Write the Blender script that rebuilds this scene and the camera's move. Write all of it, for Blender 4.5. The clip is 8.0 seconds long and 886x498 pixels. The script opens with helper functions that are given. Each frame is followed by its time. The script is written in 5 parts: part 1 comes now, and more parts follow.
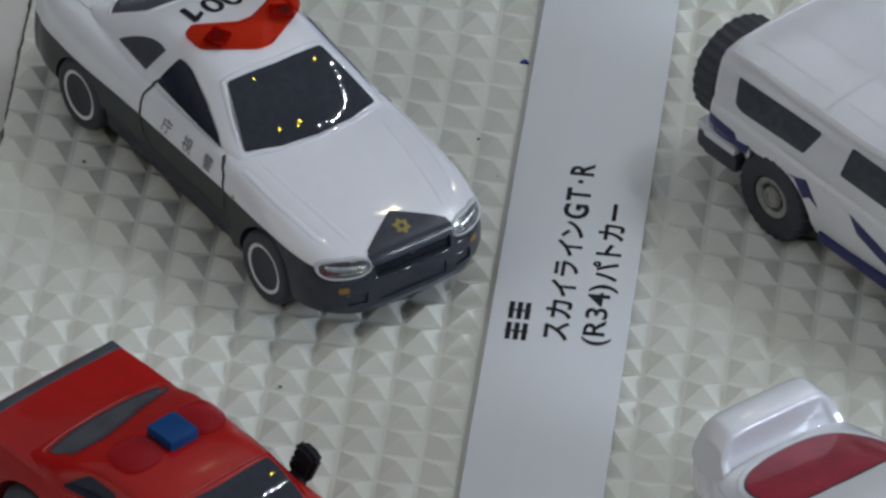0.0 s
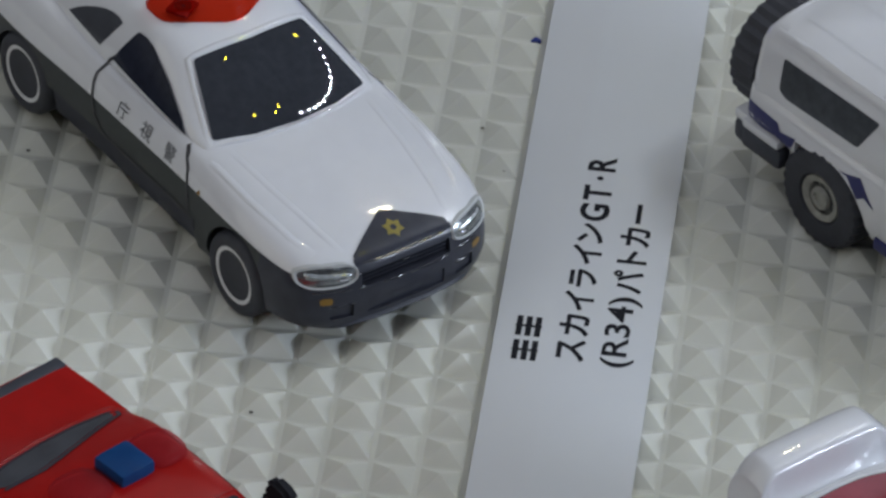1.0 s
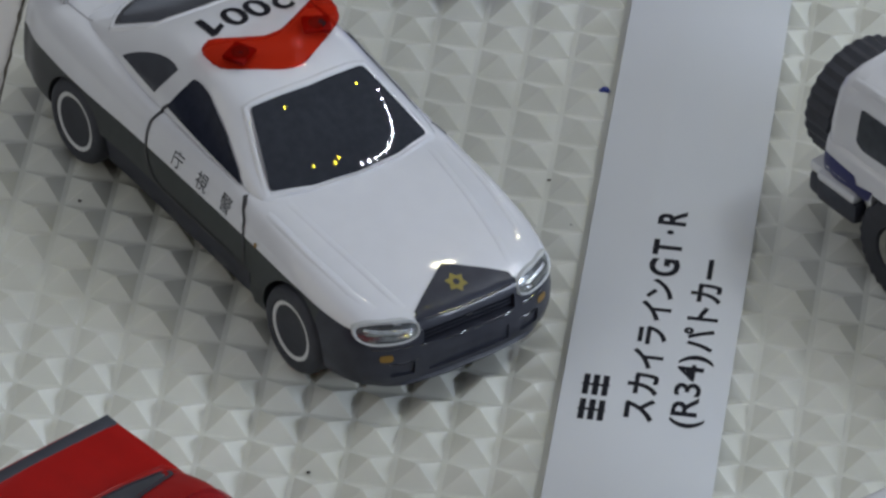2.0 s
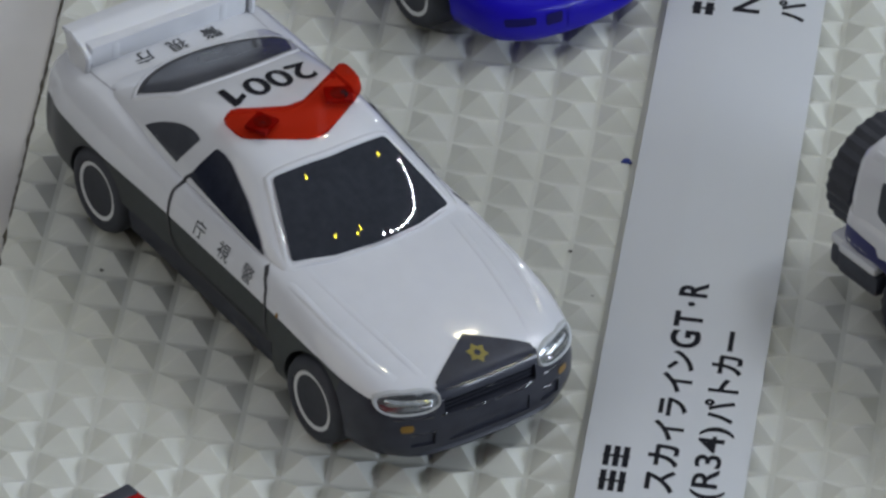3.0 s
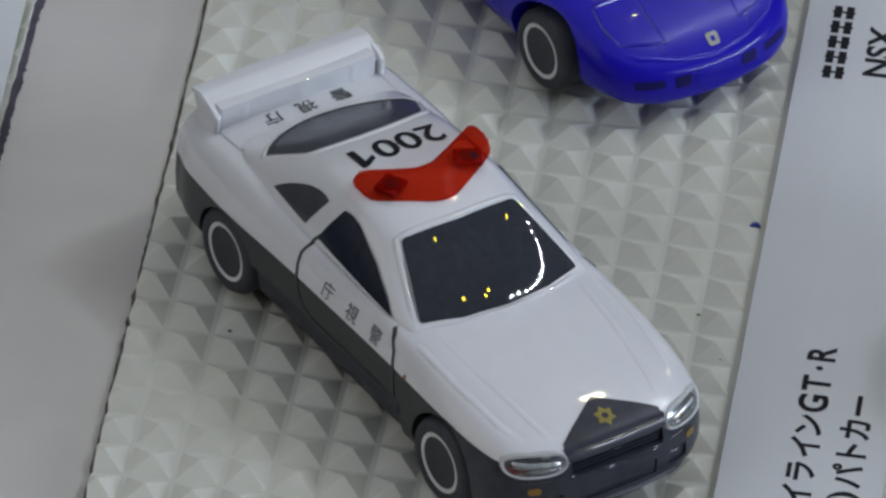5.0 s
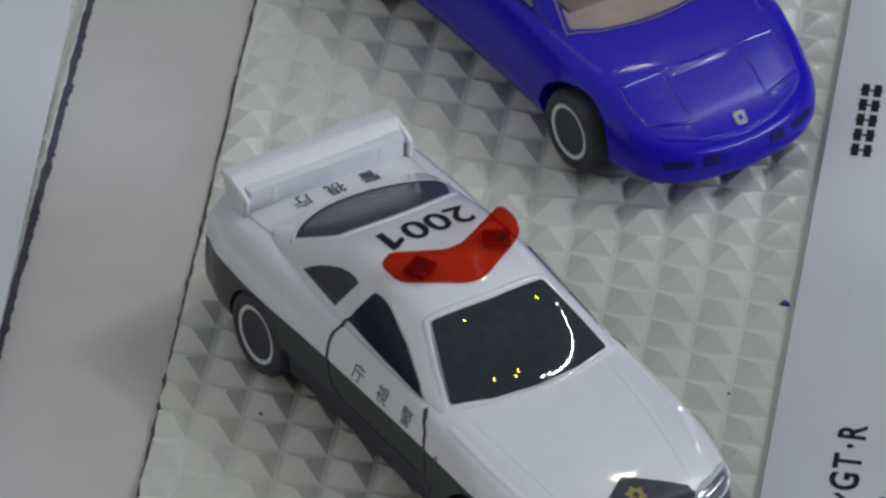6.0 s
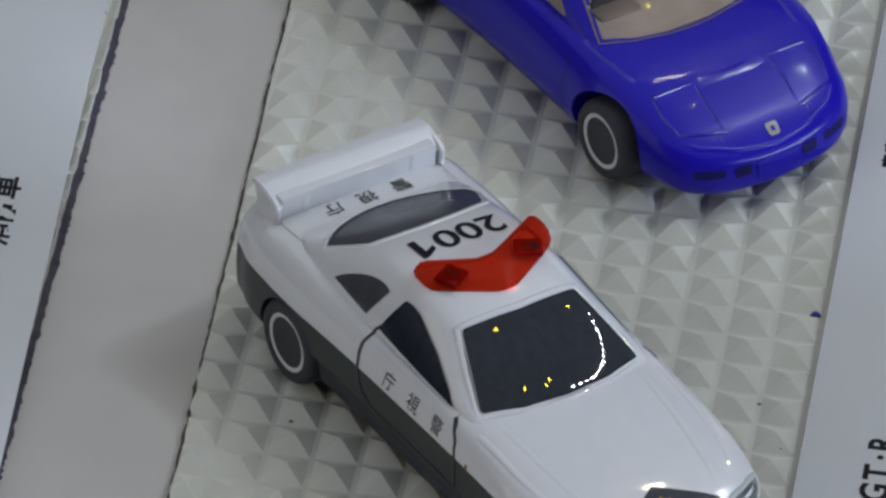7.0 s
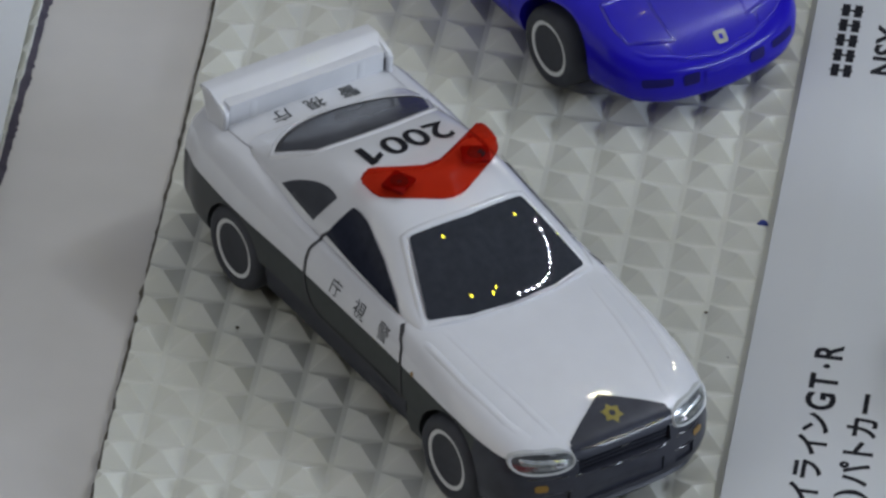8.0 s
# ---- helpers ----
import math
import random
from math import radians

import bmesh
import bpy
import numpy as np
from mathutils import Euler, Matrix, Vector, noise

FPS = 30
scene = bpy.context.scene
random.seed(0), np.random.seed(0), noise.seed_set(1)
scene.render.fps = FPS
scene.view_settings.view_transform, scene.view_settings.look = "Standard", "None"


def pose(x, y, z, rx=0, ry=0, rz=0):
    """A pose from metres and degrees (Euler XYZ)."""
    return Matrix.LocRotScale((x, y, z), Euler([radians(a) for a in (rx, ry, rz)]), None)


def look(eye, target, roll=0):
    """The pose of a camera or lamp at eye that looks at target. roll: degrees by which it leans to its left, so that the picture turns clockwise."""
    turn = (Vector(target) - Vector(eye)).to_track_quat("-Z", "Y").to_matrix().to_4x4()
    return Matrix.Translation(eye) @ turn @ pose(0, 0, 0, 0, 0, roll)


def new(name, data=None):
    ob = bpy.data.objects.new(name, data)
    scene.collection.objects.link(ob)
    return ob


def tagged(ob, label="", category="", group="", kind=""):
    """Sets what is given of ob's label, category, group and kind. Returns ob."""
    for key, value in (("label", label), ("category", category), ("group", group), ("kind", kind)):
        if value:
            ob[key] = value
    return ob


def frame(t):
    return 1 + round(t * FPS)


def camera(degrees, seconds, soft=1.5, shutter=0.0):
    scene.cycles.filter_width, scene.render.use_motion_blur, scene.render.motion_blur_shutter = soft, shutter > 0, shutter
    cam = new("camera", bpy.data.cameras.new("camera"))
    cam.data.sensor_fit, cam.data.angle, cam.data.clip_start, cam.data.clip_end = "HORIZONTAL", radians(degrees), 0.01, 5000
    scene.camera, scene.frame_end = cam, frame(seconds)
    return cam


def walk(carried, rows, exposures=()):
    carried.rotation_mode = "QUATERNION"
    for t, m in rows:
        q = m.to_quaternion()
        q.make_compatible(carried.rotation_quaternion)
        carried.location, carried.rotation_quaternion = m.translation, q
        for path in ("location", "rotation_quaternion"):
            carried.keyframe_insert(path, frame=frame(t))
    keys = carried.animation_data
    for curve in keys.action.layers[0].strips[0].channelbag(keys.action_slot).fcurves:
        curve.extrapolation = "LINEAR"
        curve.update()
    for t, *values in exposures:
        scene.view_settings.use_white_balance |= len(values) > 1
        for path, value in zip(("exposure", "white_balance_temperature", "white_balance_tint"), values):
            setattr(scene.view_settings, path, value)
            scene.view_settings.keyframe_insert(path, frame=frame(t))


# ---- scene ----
from mathutils.bvhtree import BVHTree

# ---- the camera and its path: seconds, eye in metres, turn, tilt and roll in degrees ----
cam = camera(5.6, 8.0, soft=2.7)
ROWS = [
    (0.0, 0.06952, -0.96834, 0.74096, 4.7196, 51.4520, 2.7059),
    (0.5, 0.06434, -0.90569, 0.69087, 4.7317, 51.4915, 2.9429),
    (1.0, 0.05936, -0.84537, 0.64264, 4.7034, 51.4872, 3.1921),
    (1.2, 0.05748, -0.82258, 0.62442, 4.8280, 51.5058, 3.2521),
    (2.3, 0.05721, -0.81932, 0.62182, 5.3268, 51.9351, 3.1173),
    (2.5, 0.05724, -0.81967, 0.62209, 5.3574, 51.9987, 3.1710),
    (3.0, 0.05729, -0.82018, 0.62250, 5.4513, 52.2551, 3.2329),
    (3.5, 0.05724, -0.81967, 0.62210, 5.7268, 52.4537, 3.2969),
    (4.0, 0.05740, -0.82160, 0.62364, 6.3058, 52.5397, 3.0080),
    (4.2, 0.05734, -0.82083, 0.62303, 6.4430, 52.5316, 3.1040),
    (5.3, 0.05729, -0.82019, 0.62251, 6.5618, 52.7195, 2.6349),
    (5.5, 0.05733, -0.82075, 0.62296, 6.5413, 52.9162, 2.3289),
    (6.0, 0.05736, -0.82111, 0.62325, 6.7619, 53.1091, 2.2679),
    (6.5, 0.05734, -0.82088, 0.62306, 7.0326, 53.2881, 2.3418),
    (7.0, 0.05736, -0.82109, 0.62323, 7.0127, 53.1564, 2.4728),
    (7.5, 0.05733, -0.82074, 0.62295, 6.8130, 52.8414, 2.8182),
    (8.0, 0.05734, -0.82079, 0.62299, 6.5599, 52.5842, 3.0169),
]
walk(cam, [(t, pose(x, y, z, tilt, 0, turn) @ pose(0, 0, 0, 0, 0, roll)) for t, x, y, z, turn, tilt, roll in ROWS])

# ---- light: LED bar of the case, hall spotlights, and added key and fills ----
world = bpy.data.worlds.new("hall_air")
world.use_nodes = True
world.node_tree.nodes["Background"].inputs[0].default_value = (0.75, 0.85, 1.0, 1)
world.node_tree.nodes["Background"].inputs[1].default_value = 0.42
scene.world = world
scene.view_settings.exposure = 0.09


def area_light(name, eye, target, size, watts, colour):
    data = bpy.data.lights.new(name, "AREA")
    data.shape, data.size, data.size_y = "RECTANGLE", size[0], size[1]
    data.energy, data.color = watts, colour
    ob = new(name, data)
    ob.matrix_world = look(eye, target)
    return ob


KEY_EYE, KEY_SIZE, KEY_WATTS = (1.69, -0.36, 0.48), (0.8, 0.18), 12.5
TOP_EYE, TOP_SIZE, TOP_WATTS = (0.0, 0.3, 2.25), (4.5, 4.5), 28.0
FILL_EYE, FILL_SIZE, FILL_WATTS = (-2.0, -1.2, 1.0), (2.0, 2.0), 10.0
LED_WATTS = 0.085
COOL = (0.875, 0.93, 1.065)
# added key from the low east stands in for the case lighting
area_light("key_light", KEY_EYE, (-0.02, -0.02, 0.0), KEY_SIZE, KEY_WATTS, (0.82, 0.94, 1.14))
# added overhead fill in place of the light bounced round the hall
area_light("top_fill_light", TOP_EYE, (0.0, 0.301, 0.0), TOP_SIZE, TOP_WATTS, COOL)
# added fill from the southwest that brightens the cars' near sides
area_light("southwest_fill_light", FILL_EYE, (0.0, 0.0, 0.0), FILL_SIZE, FILL_WATTS, (0.97, 0.96, 0.91))
for k in range(19):
    # LEDs on a curve chosen so that their reflections fall on the windscreens
    led_u = 1.06 * k / 14 if k < 15 else -0.32 - 0.06 * (k - 15)
    led_a, led_b, led_c = (1 - led_u) ** 2, 2 * led_u * (1 - led_u), led_u ** 2
    led_x, led_y = 0.466 * led_a + 0.551 * led_b + 0.420 * led_c, 0.364 * led_a + 0.283 * led_b + 0.130 * led_c
    led = area_light("led_light", (led_x, led_y, 0.74), (-0.03, -0.03, 0.02), (0.0031, 0.0031), LED_WATTS, (0.88, 0.95, 1.08))
    led.data.shape = "DISK"


# ---- materials ----
def rgba(c):
    return (c[0], c[1], c[2], 1.0)


def surface(name, colour, rough=0.5, metal=0.0, coat=0.0, spec=0.5, tint=None, scale=900.0, amount=0.15, bump=0.0,
            bump_scale=4000.0, alpha=1.0, transmission=0.0, rough_var=0.0, depth=0.0):
    """Principled surface with two scales of noise in its colour, and fine relief."""
    m = bpy.data.materials.new(name)
    m.use_nodes = True
    nt = m.node_tree
    b = nt.nodes["Principled BSDF"]
    b.inputs["Roughness"].default_value = rough
    b.inputs["Metallic"].default_value = metal
    b.inputs["Coat Weight"].default_value = coat
    b.inputs["Coat Roughness"].default_value = 0.04
    b.inputs["Specular IOR Level"].default_value = spec
    b.inputs["Alpha"].default_value = alpha
    b.inputs["Transmission Weight"].default_value = transmission
    if depth:
        b.inputs["Subsurface Weight"].default_value = 0.6
        b.inputs["Subsurface Radius"].default_value = (1.0, 1.0, 0.9)
        b.inputs["Subsurface Scale"].default_value = depth
    tc = nt.nodes.new("ShaderNodeTexCoord")
    big = nt.nodes.new("ShaderNodeTexNoise")
    big.inputs["Scale"].default_value, big.inputs["Detail"].default_value = scale * 0.12, 3.0
    fine = nt.nodes.new("ShaderNodeTexNoise")
    fine.inputs["Scale"].default_value, fine.inputs["Detail"].default_value = scale, 4.0
    for n in (big, fine):
        nt.links.new(tc.outputs["Object"], n.inputs["Vector"])
    add = nt.nodes.new("ShaderNodeMath")
    add.operation = "MULTIPLY"
    nt.links.new(big.outputs["Fac"], add.inputs[0])
    nt.links.new(fine.outputs["Fac"], add.inputs[1])
    ramp = nt.nodes.new("ShaderNodeMapRange")
    ramp.inputs["From Min"].default_value, ramp.inputs["From Max"].default_value = 0.12, 0.4
    nt.links.new(add.outputs[0], ramp.inputs["Value"])
    mix = nt.nodes.new("ShaderNodeMix")
    mix.data_type = "RGBA"
    other = tint if tint else tuple(c * (1 - amount) for c in colour)
    mix.inputs["A"].default_value, mix.inputs["B"].default_value = rgba(other), rgba(colour)
    nt.links.new(ramp.outputs[0], mix.inputs["Factor"])
    nt.links.new(mix.outputs["Result"], b.inputs["Base Color"])
    if rough_var:
        rr = nt.nodes.new("ShaderNodeMapRange")
        rr.inputs["To Min"].default_value, rr.inputs["To Max"].default_value = rough + rough_var, rough
        nt.links.new(fine.outputs["Fac"], rr.inputs["Value"])
        nt.links.new(rr.outputs[0], b.inputs["Roughness"])
    if bump:
        bn = nt.nodes.new("ShaderNodeTexNoise")
        bn.inputs["Scale"].default_value, bn.inputs["Detail"].default_value = bump_scale, 3.0
        nt.links.new(tc.outputs["Object"], bn.inputs["Vector"])
        bp = nt.nodes.new("ShaderNodeBump")
        bp.inputs["Strength"].default_value, bp.inputs["Distance"].default_value = bump, 0.0002
        nt.links.new(bn.outputs["Fac"], bp.inputs["Height"])
        nt.links.new(bp.outputs[0], b.inputs["Normal"])
    return m


def glow(name, colour, strength):
    m = bpy.data.materials.new(name)
    m.use_nodes = True
    b = m.node_tree.nodes["Principled BSDF"]
    b.inputs["Base Color"].default_value = rgba(colour)
    b.inputs["Emission Color"].default_value = rgba(colour)
    b.inputs["Emission Strength"].default_value = strength
    return m


WHITE = surface("white_enamel", (0.70, 0.71, 0.735), 0.25, coat=1.0, amount=0.04, scale=400)
BLACK = surface("black_enamel", (0.042, 0.045, 0.060), 0.32, spec=0.15, coat=0.3, amount=0.3, scale=500)
GUNMETAL = surface("dark_grey_enamel", (0.036, 0.042, 0.043), 0.4, spec=0.3, coat=0.15, amount=0.2)
BASE = surface("black_plastic_base", (0.044, 0.048, 0.064), 0.5, amount=0.3)


def clear(name, colour):
    """Thin clear tinted plastic: light passes through it, and it mirrors more at a slant."""
    m = bpy.data.materials.new(name)
    m.use_nodes = True
    nt = m.node_tree
    through_it, gloss, mixer, fres = (nt.nodes.new(k) for k in ("ShaderNodeBsdfTransparent", "ShaderNodeBsdfGlossy", "ShaderNodeMixShader", "ShaderNodeFresnel"))
    through_it.inputs["Color"].default_value = rgba(colour)
    gloss.inputs["Roughness"].default_value = 0.02
    fres.inputs["IOR"].default_value = 1.5
    nt.links.new(fres.outputs[0], mixer.inputs[0])
    nt.links.new(through_it.outputs[0], mixer.inputs[1])
    nt.links.new(gloss.outputs[0], mixer.inputs[2])
    nt.links.new(mixer.outputs[0], nt.nodes["Material Output"].inputs["Surface"])
    return m


def lens(name, colour, deep, see, rough=0.2):
    """Clear coloured plastic: part of the light passes through it, tinted, and part scatters in it."""
    m = surface(name, colour, rough, spec=0.12, coat=0.04, tint=deep, scale=500)
    nt = m.node_tree
    tinted, mixer = nt.nodes.new("ShaderNodeBsdfTransparent"), nt.nodes.new("ShaderNodeMixShader")
    tinted.inputs["Color"].default_value = rgba([c ** 0.35 for c in colour])
    mixer.inputs[0].default_value = see
    nt.links.new(nt.nodes["Principled BSDF"].outputs[0], mixer.inputs[1])
    nt.links.new(tinted.outputs[0], mixer.inputs[2])
    nt.links.new(mixer.outputs[0], nt.nodes["Material Output"].inputs["Surface"])
    return m


REDLENS = lens("red_clear_plastic", (0.62, 0.014, 0.003), (0.46, 0.008, 0.003), 0.76)
SIDEGLASS = surface("smoked_side_plastic", (0.022, 0.026, 0.042), 0.12, spec=0.12, amount=0.3)
UNDER = surface("navy_black_underbody", (0.019, 0.022, 0.038), 0.45, amount=0.3)
GLASS = surface("smoked_clear_plastic", (0.036, 0.040, 0.050), 0.015, spec=0.14, amount=0.3)
GREYGLASS = surface("grey_clear_plastic", (0.085, 0.09, 0.105), 0.2, spec=0.2, coat=0.0, amount=0.35, scale=300)
TYRE = surface("tyre_black_plastic", (0.038, 0.041, 0.053), 0.6, amount=0.3, bump=0.1)
RIM = surface("printed_silver_ring", (0.68, 0.69, 0.69), 0.35, amount=0.1)
HUB = surface("dark_hub_plastic", (0.018, 0.020, 0.030), 0.4)
CHROME = surface("chrome_paint", (0.75, 0.76, 0.78), 0.12, metal=1.0, amount=0.15)
GLOSSBLACK = surface("high_gloss_black", (0.014, 0.016, 0.024), 0.08, coat=1.0, amount=0.2)
LAMPCHROME = surface("satin_lamp_chrome", (0.58, 0.62, 0.64), 0.22, metal=0.9, amount=0.5, scale=1400)
REDDARK = surface("dark_red_lamp_core", (0.12, 0.004, 0.004), 0.35, tint=(0.24, 0.007, 0.005), scale=900, spec=0.03)
BULB = surface("black_lamp_bulb", (0.02, 0.010, 0.012), 0.7, spec=0.05, amount=0.2)
GOLD = surface("gold_print", (0.25, 0.20, 0.02), 0.4, amount=0.2)
AMBER = surface("amber_print", (0.27, 0.15, 0.02), 0.3)
INK = surface("black_ink", (0.018, 0.018, 0.023), 0.6, spec=0.1, amount=0.2)
GREYINK = surface("dark_grey_ink", (0.06, 0.065, 0.07), 0.5, amount=0.2)
BLUE = surface("blue_enamel", (0.014, 0.007, 0.42), 0.28, spec=0.18, coat=0.16, amount=0.12, scale=400)
TAN = surface("tan_interior_plastic", (0.56, 0.49, 0.43), 0.4, coat=0.1, tint=(0.42, 0.36, 0.31), scale=260)
CLEARTAN = clear("clear_tan_plastic", (0.90, 0.84, 0.78))
TANGLASS = surface("tan_smoked_plastic", (0.25, 0.205, 0.19), 0.2, coat=0.15, tint=(0.17, 0.14, 0.13), scale=160)
RED = surface("red_enamel", (0.38, 0.007, 0.005), 0.3, spec=0.18, coat=0.16, amount=0.15, scale=400)
BLUELENS = lens("blue_clear_plastic", (0.012, 0.085, 0.26), (0.010, 0.06, 0.20), 0.25, 0.3)
REDDIM = lens("dim_red_clear_plastic", (0.62, 0.10, 0.12), (0.52, 0.08, 0.10), 0.86, 0.3)
REDGLASS = surface("red_clear_window", (0.40, 0.05, 0.075), 0.14, spec=0.3, coat=0.2, amount=0.4, scale=200)
SUVGLASS = surface("grey_smoked_plastic", (0.075, 0.083, 0.095), 0.25, spec=0.15, amount=0.3)
# darker blue that stands for shade in intakes and gaps, and colours the lamps
DARKBLUE = surface("dark_blue_shade_and_lamp", (0.011, 0.008, 0.13), 0.4, spec=0.2, amount=0.3)
BLUEEDGE = surface("blue_enamel_edge", (0.016, 0.009, 0.43), 0.2, spec=0.3, coat=0.7, amount=0.3, scale=1500)
SUVBLUE = surface("navy_stripe_print", (0.02, 0.022, 0.12), 0.35, amount=0.2)
RIMGREY = surface("matt_silver_wheel", (0.38, 0.38, 0.34), 0.45, metal=0.2, amount=0.35)
FAINTSEAM = surface("faint_panel_line", (0.40, 0.40, 0.42), 0.5)
# shade in panel and window gaps put into a colour, also the seal's
SEAM = surface("gap_shade_and_seal", (0.05, 0.05, 0.055), 0.6)
MAT = surface("embossed_ivory_plastic", (0.685, 0.69, 0.63), 0.42, spec=0.4, tint=(0.605, 0.61, 0.54), scale=120, bump=0.12, bump_scale=5000, depth=0.0012)
RAIL = surface("white_label_card", (0.625, 0.645, 0.66), 0.5, amount=0.05, scale=60, bump=0.03, bump_scale=1500)
BOARD = surface("grey_white_board", (0.57, 0.55, 0.52), 0.6, amount=0.07, scale=150, bump=0.06, bump_scale=3000)
DIRT = surface("dark_crumb", (0.08, 0.07, 0.055), 0.8)
BLUEDIRT = surface("blue_crumb", (0.02, 0.04, 0.25), 0.7)
HALLWALL = surface("hall_wall_paint", (0.32, 0.32, 0.34), 0.8, scale=4)
HALLFLOOR = surface("hall_floor_vinyl", (0.16, 0.15, 0.14), 0.5, scale=6)
HALLCEIL = surface("hall_ceiling_paint", (0.10, 0.10, 0.11), 0.9, scale=4)
WARM = glow("warm_lamp", (1.0, 0.88, 0.05), 300.0)
COOLWHITE = glow("cool_white_lamp", (0.94, 0.97, 1.0), 300.0)
WARMWHITE = glow("warm_white_lamp", (1.0, 0.92, 0.6), 60.0)

PODWHITE = surface("white_lamp_rim_paint", (0.55, 0.57, 0.57), 0.25, coat=0.4, amount=0.1)
# two dark colours that stand for shade beside the mats' cuts
DARKEDGE = surface("violet_gap_shade", (0.030, 0.026, 0.045), 0.8, tint=(0.07, 0.06, 0.08), scale=700)
EDGE = surface("brown_gap_shade", (0.045, 0.038, 0.035), 0.8, tint=(0.09, 0.08, 0.05), scale=700)

MM = 0.001


# ---- building helpers ----
def mesh_of(name, bm, mats, smooth=40):
    me = bpy.data.meshes.new(name)
    bmesh.ops.scale(bm, vec=(MM, MM, MM), verts=bm.verts)
    bm.normal_update()
    bm.to_mesh(me)
    bm.free()
    for m in mats:
        me.materials.append(m)
    if smooth:
        me.polygons.foreach_set("use_smooth", [True] * len(me.polygons))
        me.set_sharp_from_angle(angle=radians(smooth))
    return me


def part(name, bm, material, parent=None, label="", smooth=40):
    """One mesh object, in millimetres, under a thing or a part."""
    ob = new(name, mesh_of(name, bm, [material], smooth))
    if parent is not None:
        ob.parent = parent
    return tagged(ob, label)


def thing(name, m, label, category, group="", kind=""):
    ob = new(name)
    ob.empty_display_size = 0.01
    ob.matrix_world = m
    return tagged(ob, label, category, group, kind)


def spline(xs, table, x):
    """Smooth interpolation of the rows of table at x."""
    xs, table = np.array(xs, float), np.array(table, float)
    i = int(np.clip(np.searchsorted(xs, x) - 1, 0, len(xs) - 2))
    h = xs[i + 1] - xs[i]
    u = (x - xs[i]) / h
    slope = np.gradient(table, xs, axis=0)
    m0, m1 = slope[i] * h, slope[i + 1] * h
    return (2*u**3 - 3*u**2 + 1) * table[i] + (u**3 - 2*u**2 + u) * m0 + (-2*u**3 + 3*u**2) * table[i + 1] + (u**3 - u**2) * m1


def loft(table, steps):
    """A closed hull, mirrored in y. Rows: x, then y and z of the half section from the lowest point to the roof edge, then the middle's z."""
    xs = [r[0] for r in table]
    vals = [r[1:] for r in table]
    bm = bmesh.new()
    rings = []
    a, b = xs[0], xs[-1]
    stations = sorted(set([a + (b - a) * 0.5 * (1 - math.cos(math.pi * k / steps)) for k in range(steps + 1)]))
    for x in stations:
        v = spline(xs, vals, x)
        half = [(v[k], v[k + 1]) for k in range(0, len(v) - 1, 2)]
        pts = [(0.0, half[0][1])] + half + [(0.0, v[-1])]
        ring = pts + [(-y, z) for y, z in reversed(pts[1:-1])]
        rings.append([bm.verts.new((x, y, z)) for y, z in ring])
    n = len(rings[0])
    for r, s in zip(rings, rings[1:]):
        for k in range(n):
            bm.faces.new((r[k], s[k], s[(k + 1) % n], r[(k + 1) % n]))
    bm.faces.new(list(reversed(rings[0])))
    bm.faces.new(rings[-1])
    bmesh.ops.recalc_face_normals(bm, faces=bm.faces)
    return bm


def shaped(bm, level=1, cuts=(), prisms=()):
    """Rounds a hull by subdivision and cuts round openings (x, z, radius, y from, y to) and upright prisms (outline, z from, z to) out of it."""
    me = bpy.data.meshes.new("shape")
    bm.to_mesh(me)
    bm.free()
    ob = new("shape", me)
    spare = []
    if level:
        mod = ob.modifiers.new("round", "SUBSURF")
        mod.levels = mod.render_levels = level
    tools = []
    for x, z, r, y0, y1 in cuts:
        c = bmesh.new()
        bmesh.ops.create_cone(c, cap_ends=True, segments=40, radius1=r, radius2=r, depth=y1 - y0,
                              matrix=Matrix.Translation((x, (y0 + y1) / 2, z)) @ Matrix.Rotation(radians(90), 4, "X"))
        tools.append(c)
    for outline, z0, z1 in prisms:
        c = bmesh.new()
        foot = c.faces.new([c.verts.new((x, y, z0)) for x, y in outline])
        up = bmesh.ops.extrude_face_region(c, geom=[foot])["geom"]
        bmesh.ops.translate(c, vec=(0, 0, z1 - z0), verts=[v for v in up if isinstance(v, bmesh.types.BMVert)])
        bmesh.ops.recalc_face_normals(c, faces=c.faces)
        tools.append(c)
    for c in tools:
        cm = bpy.data.meshes.new("cut")
        c.to_mesh(cm)
        c.free()
        co = new("cut", cm)
        spare.append(co)
        mod = ob.modifiers.new("cut", "BOOLEAN")
        mod.operation, mod.object, mod.solver = "DIFFERENCE", co, "EXACT"
    dg = bpy.context.evaluated_depsgraph_get()
    dg.update()
    out = bmesh.new()
    out.from_mesh(ob.evaluated_get(dg).to_mesh())
    for o in [ob] + spare:
        data = o.data
        bpy.data.objects.remove(o)
        bpy.data.meshes.remove(data)
    return out


def tree_of(*bms):
    """A search tree over the faces of hulls, to lay prints and panes on them."""
    verts, faces = [], []
    for bm in bms:
        bm.verts.index_update()
        k = len(verts)
        verts += [v.co.copy() for v in bm.verts]
        faces += [[v.index + k for v in f.verts] for f in bm.faces]
    return BVHTree.FromPolygons(verts, faces)


WAYS = {
    "top": (lambda u, v: Vector((u, v, 60)), Vector((0, 0, -1))),
    "right": (lambda u, v: Vector((u, -60, v)), Vector((0, 1, 0))),
    "left": (lambda u, v: Vector((u, 60, v)), Vector((0, -1, 0))),
    "front": (lambda u, v: Vector((80, u, v)), Vector((-1, 0, 0))),
    "rear": (lambda u, v: Vector((-80, u, v)), Vector((1, 0, 0))),
}


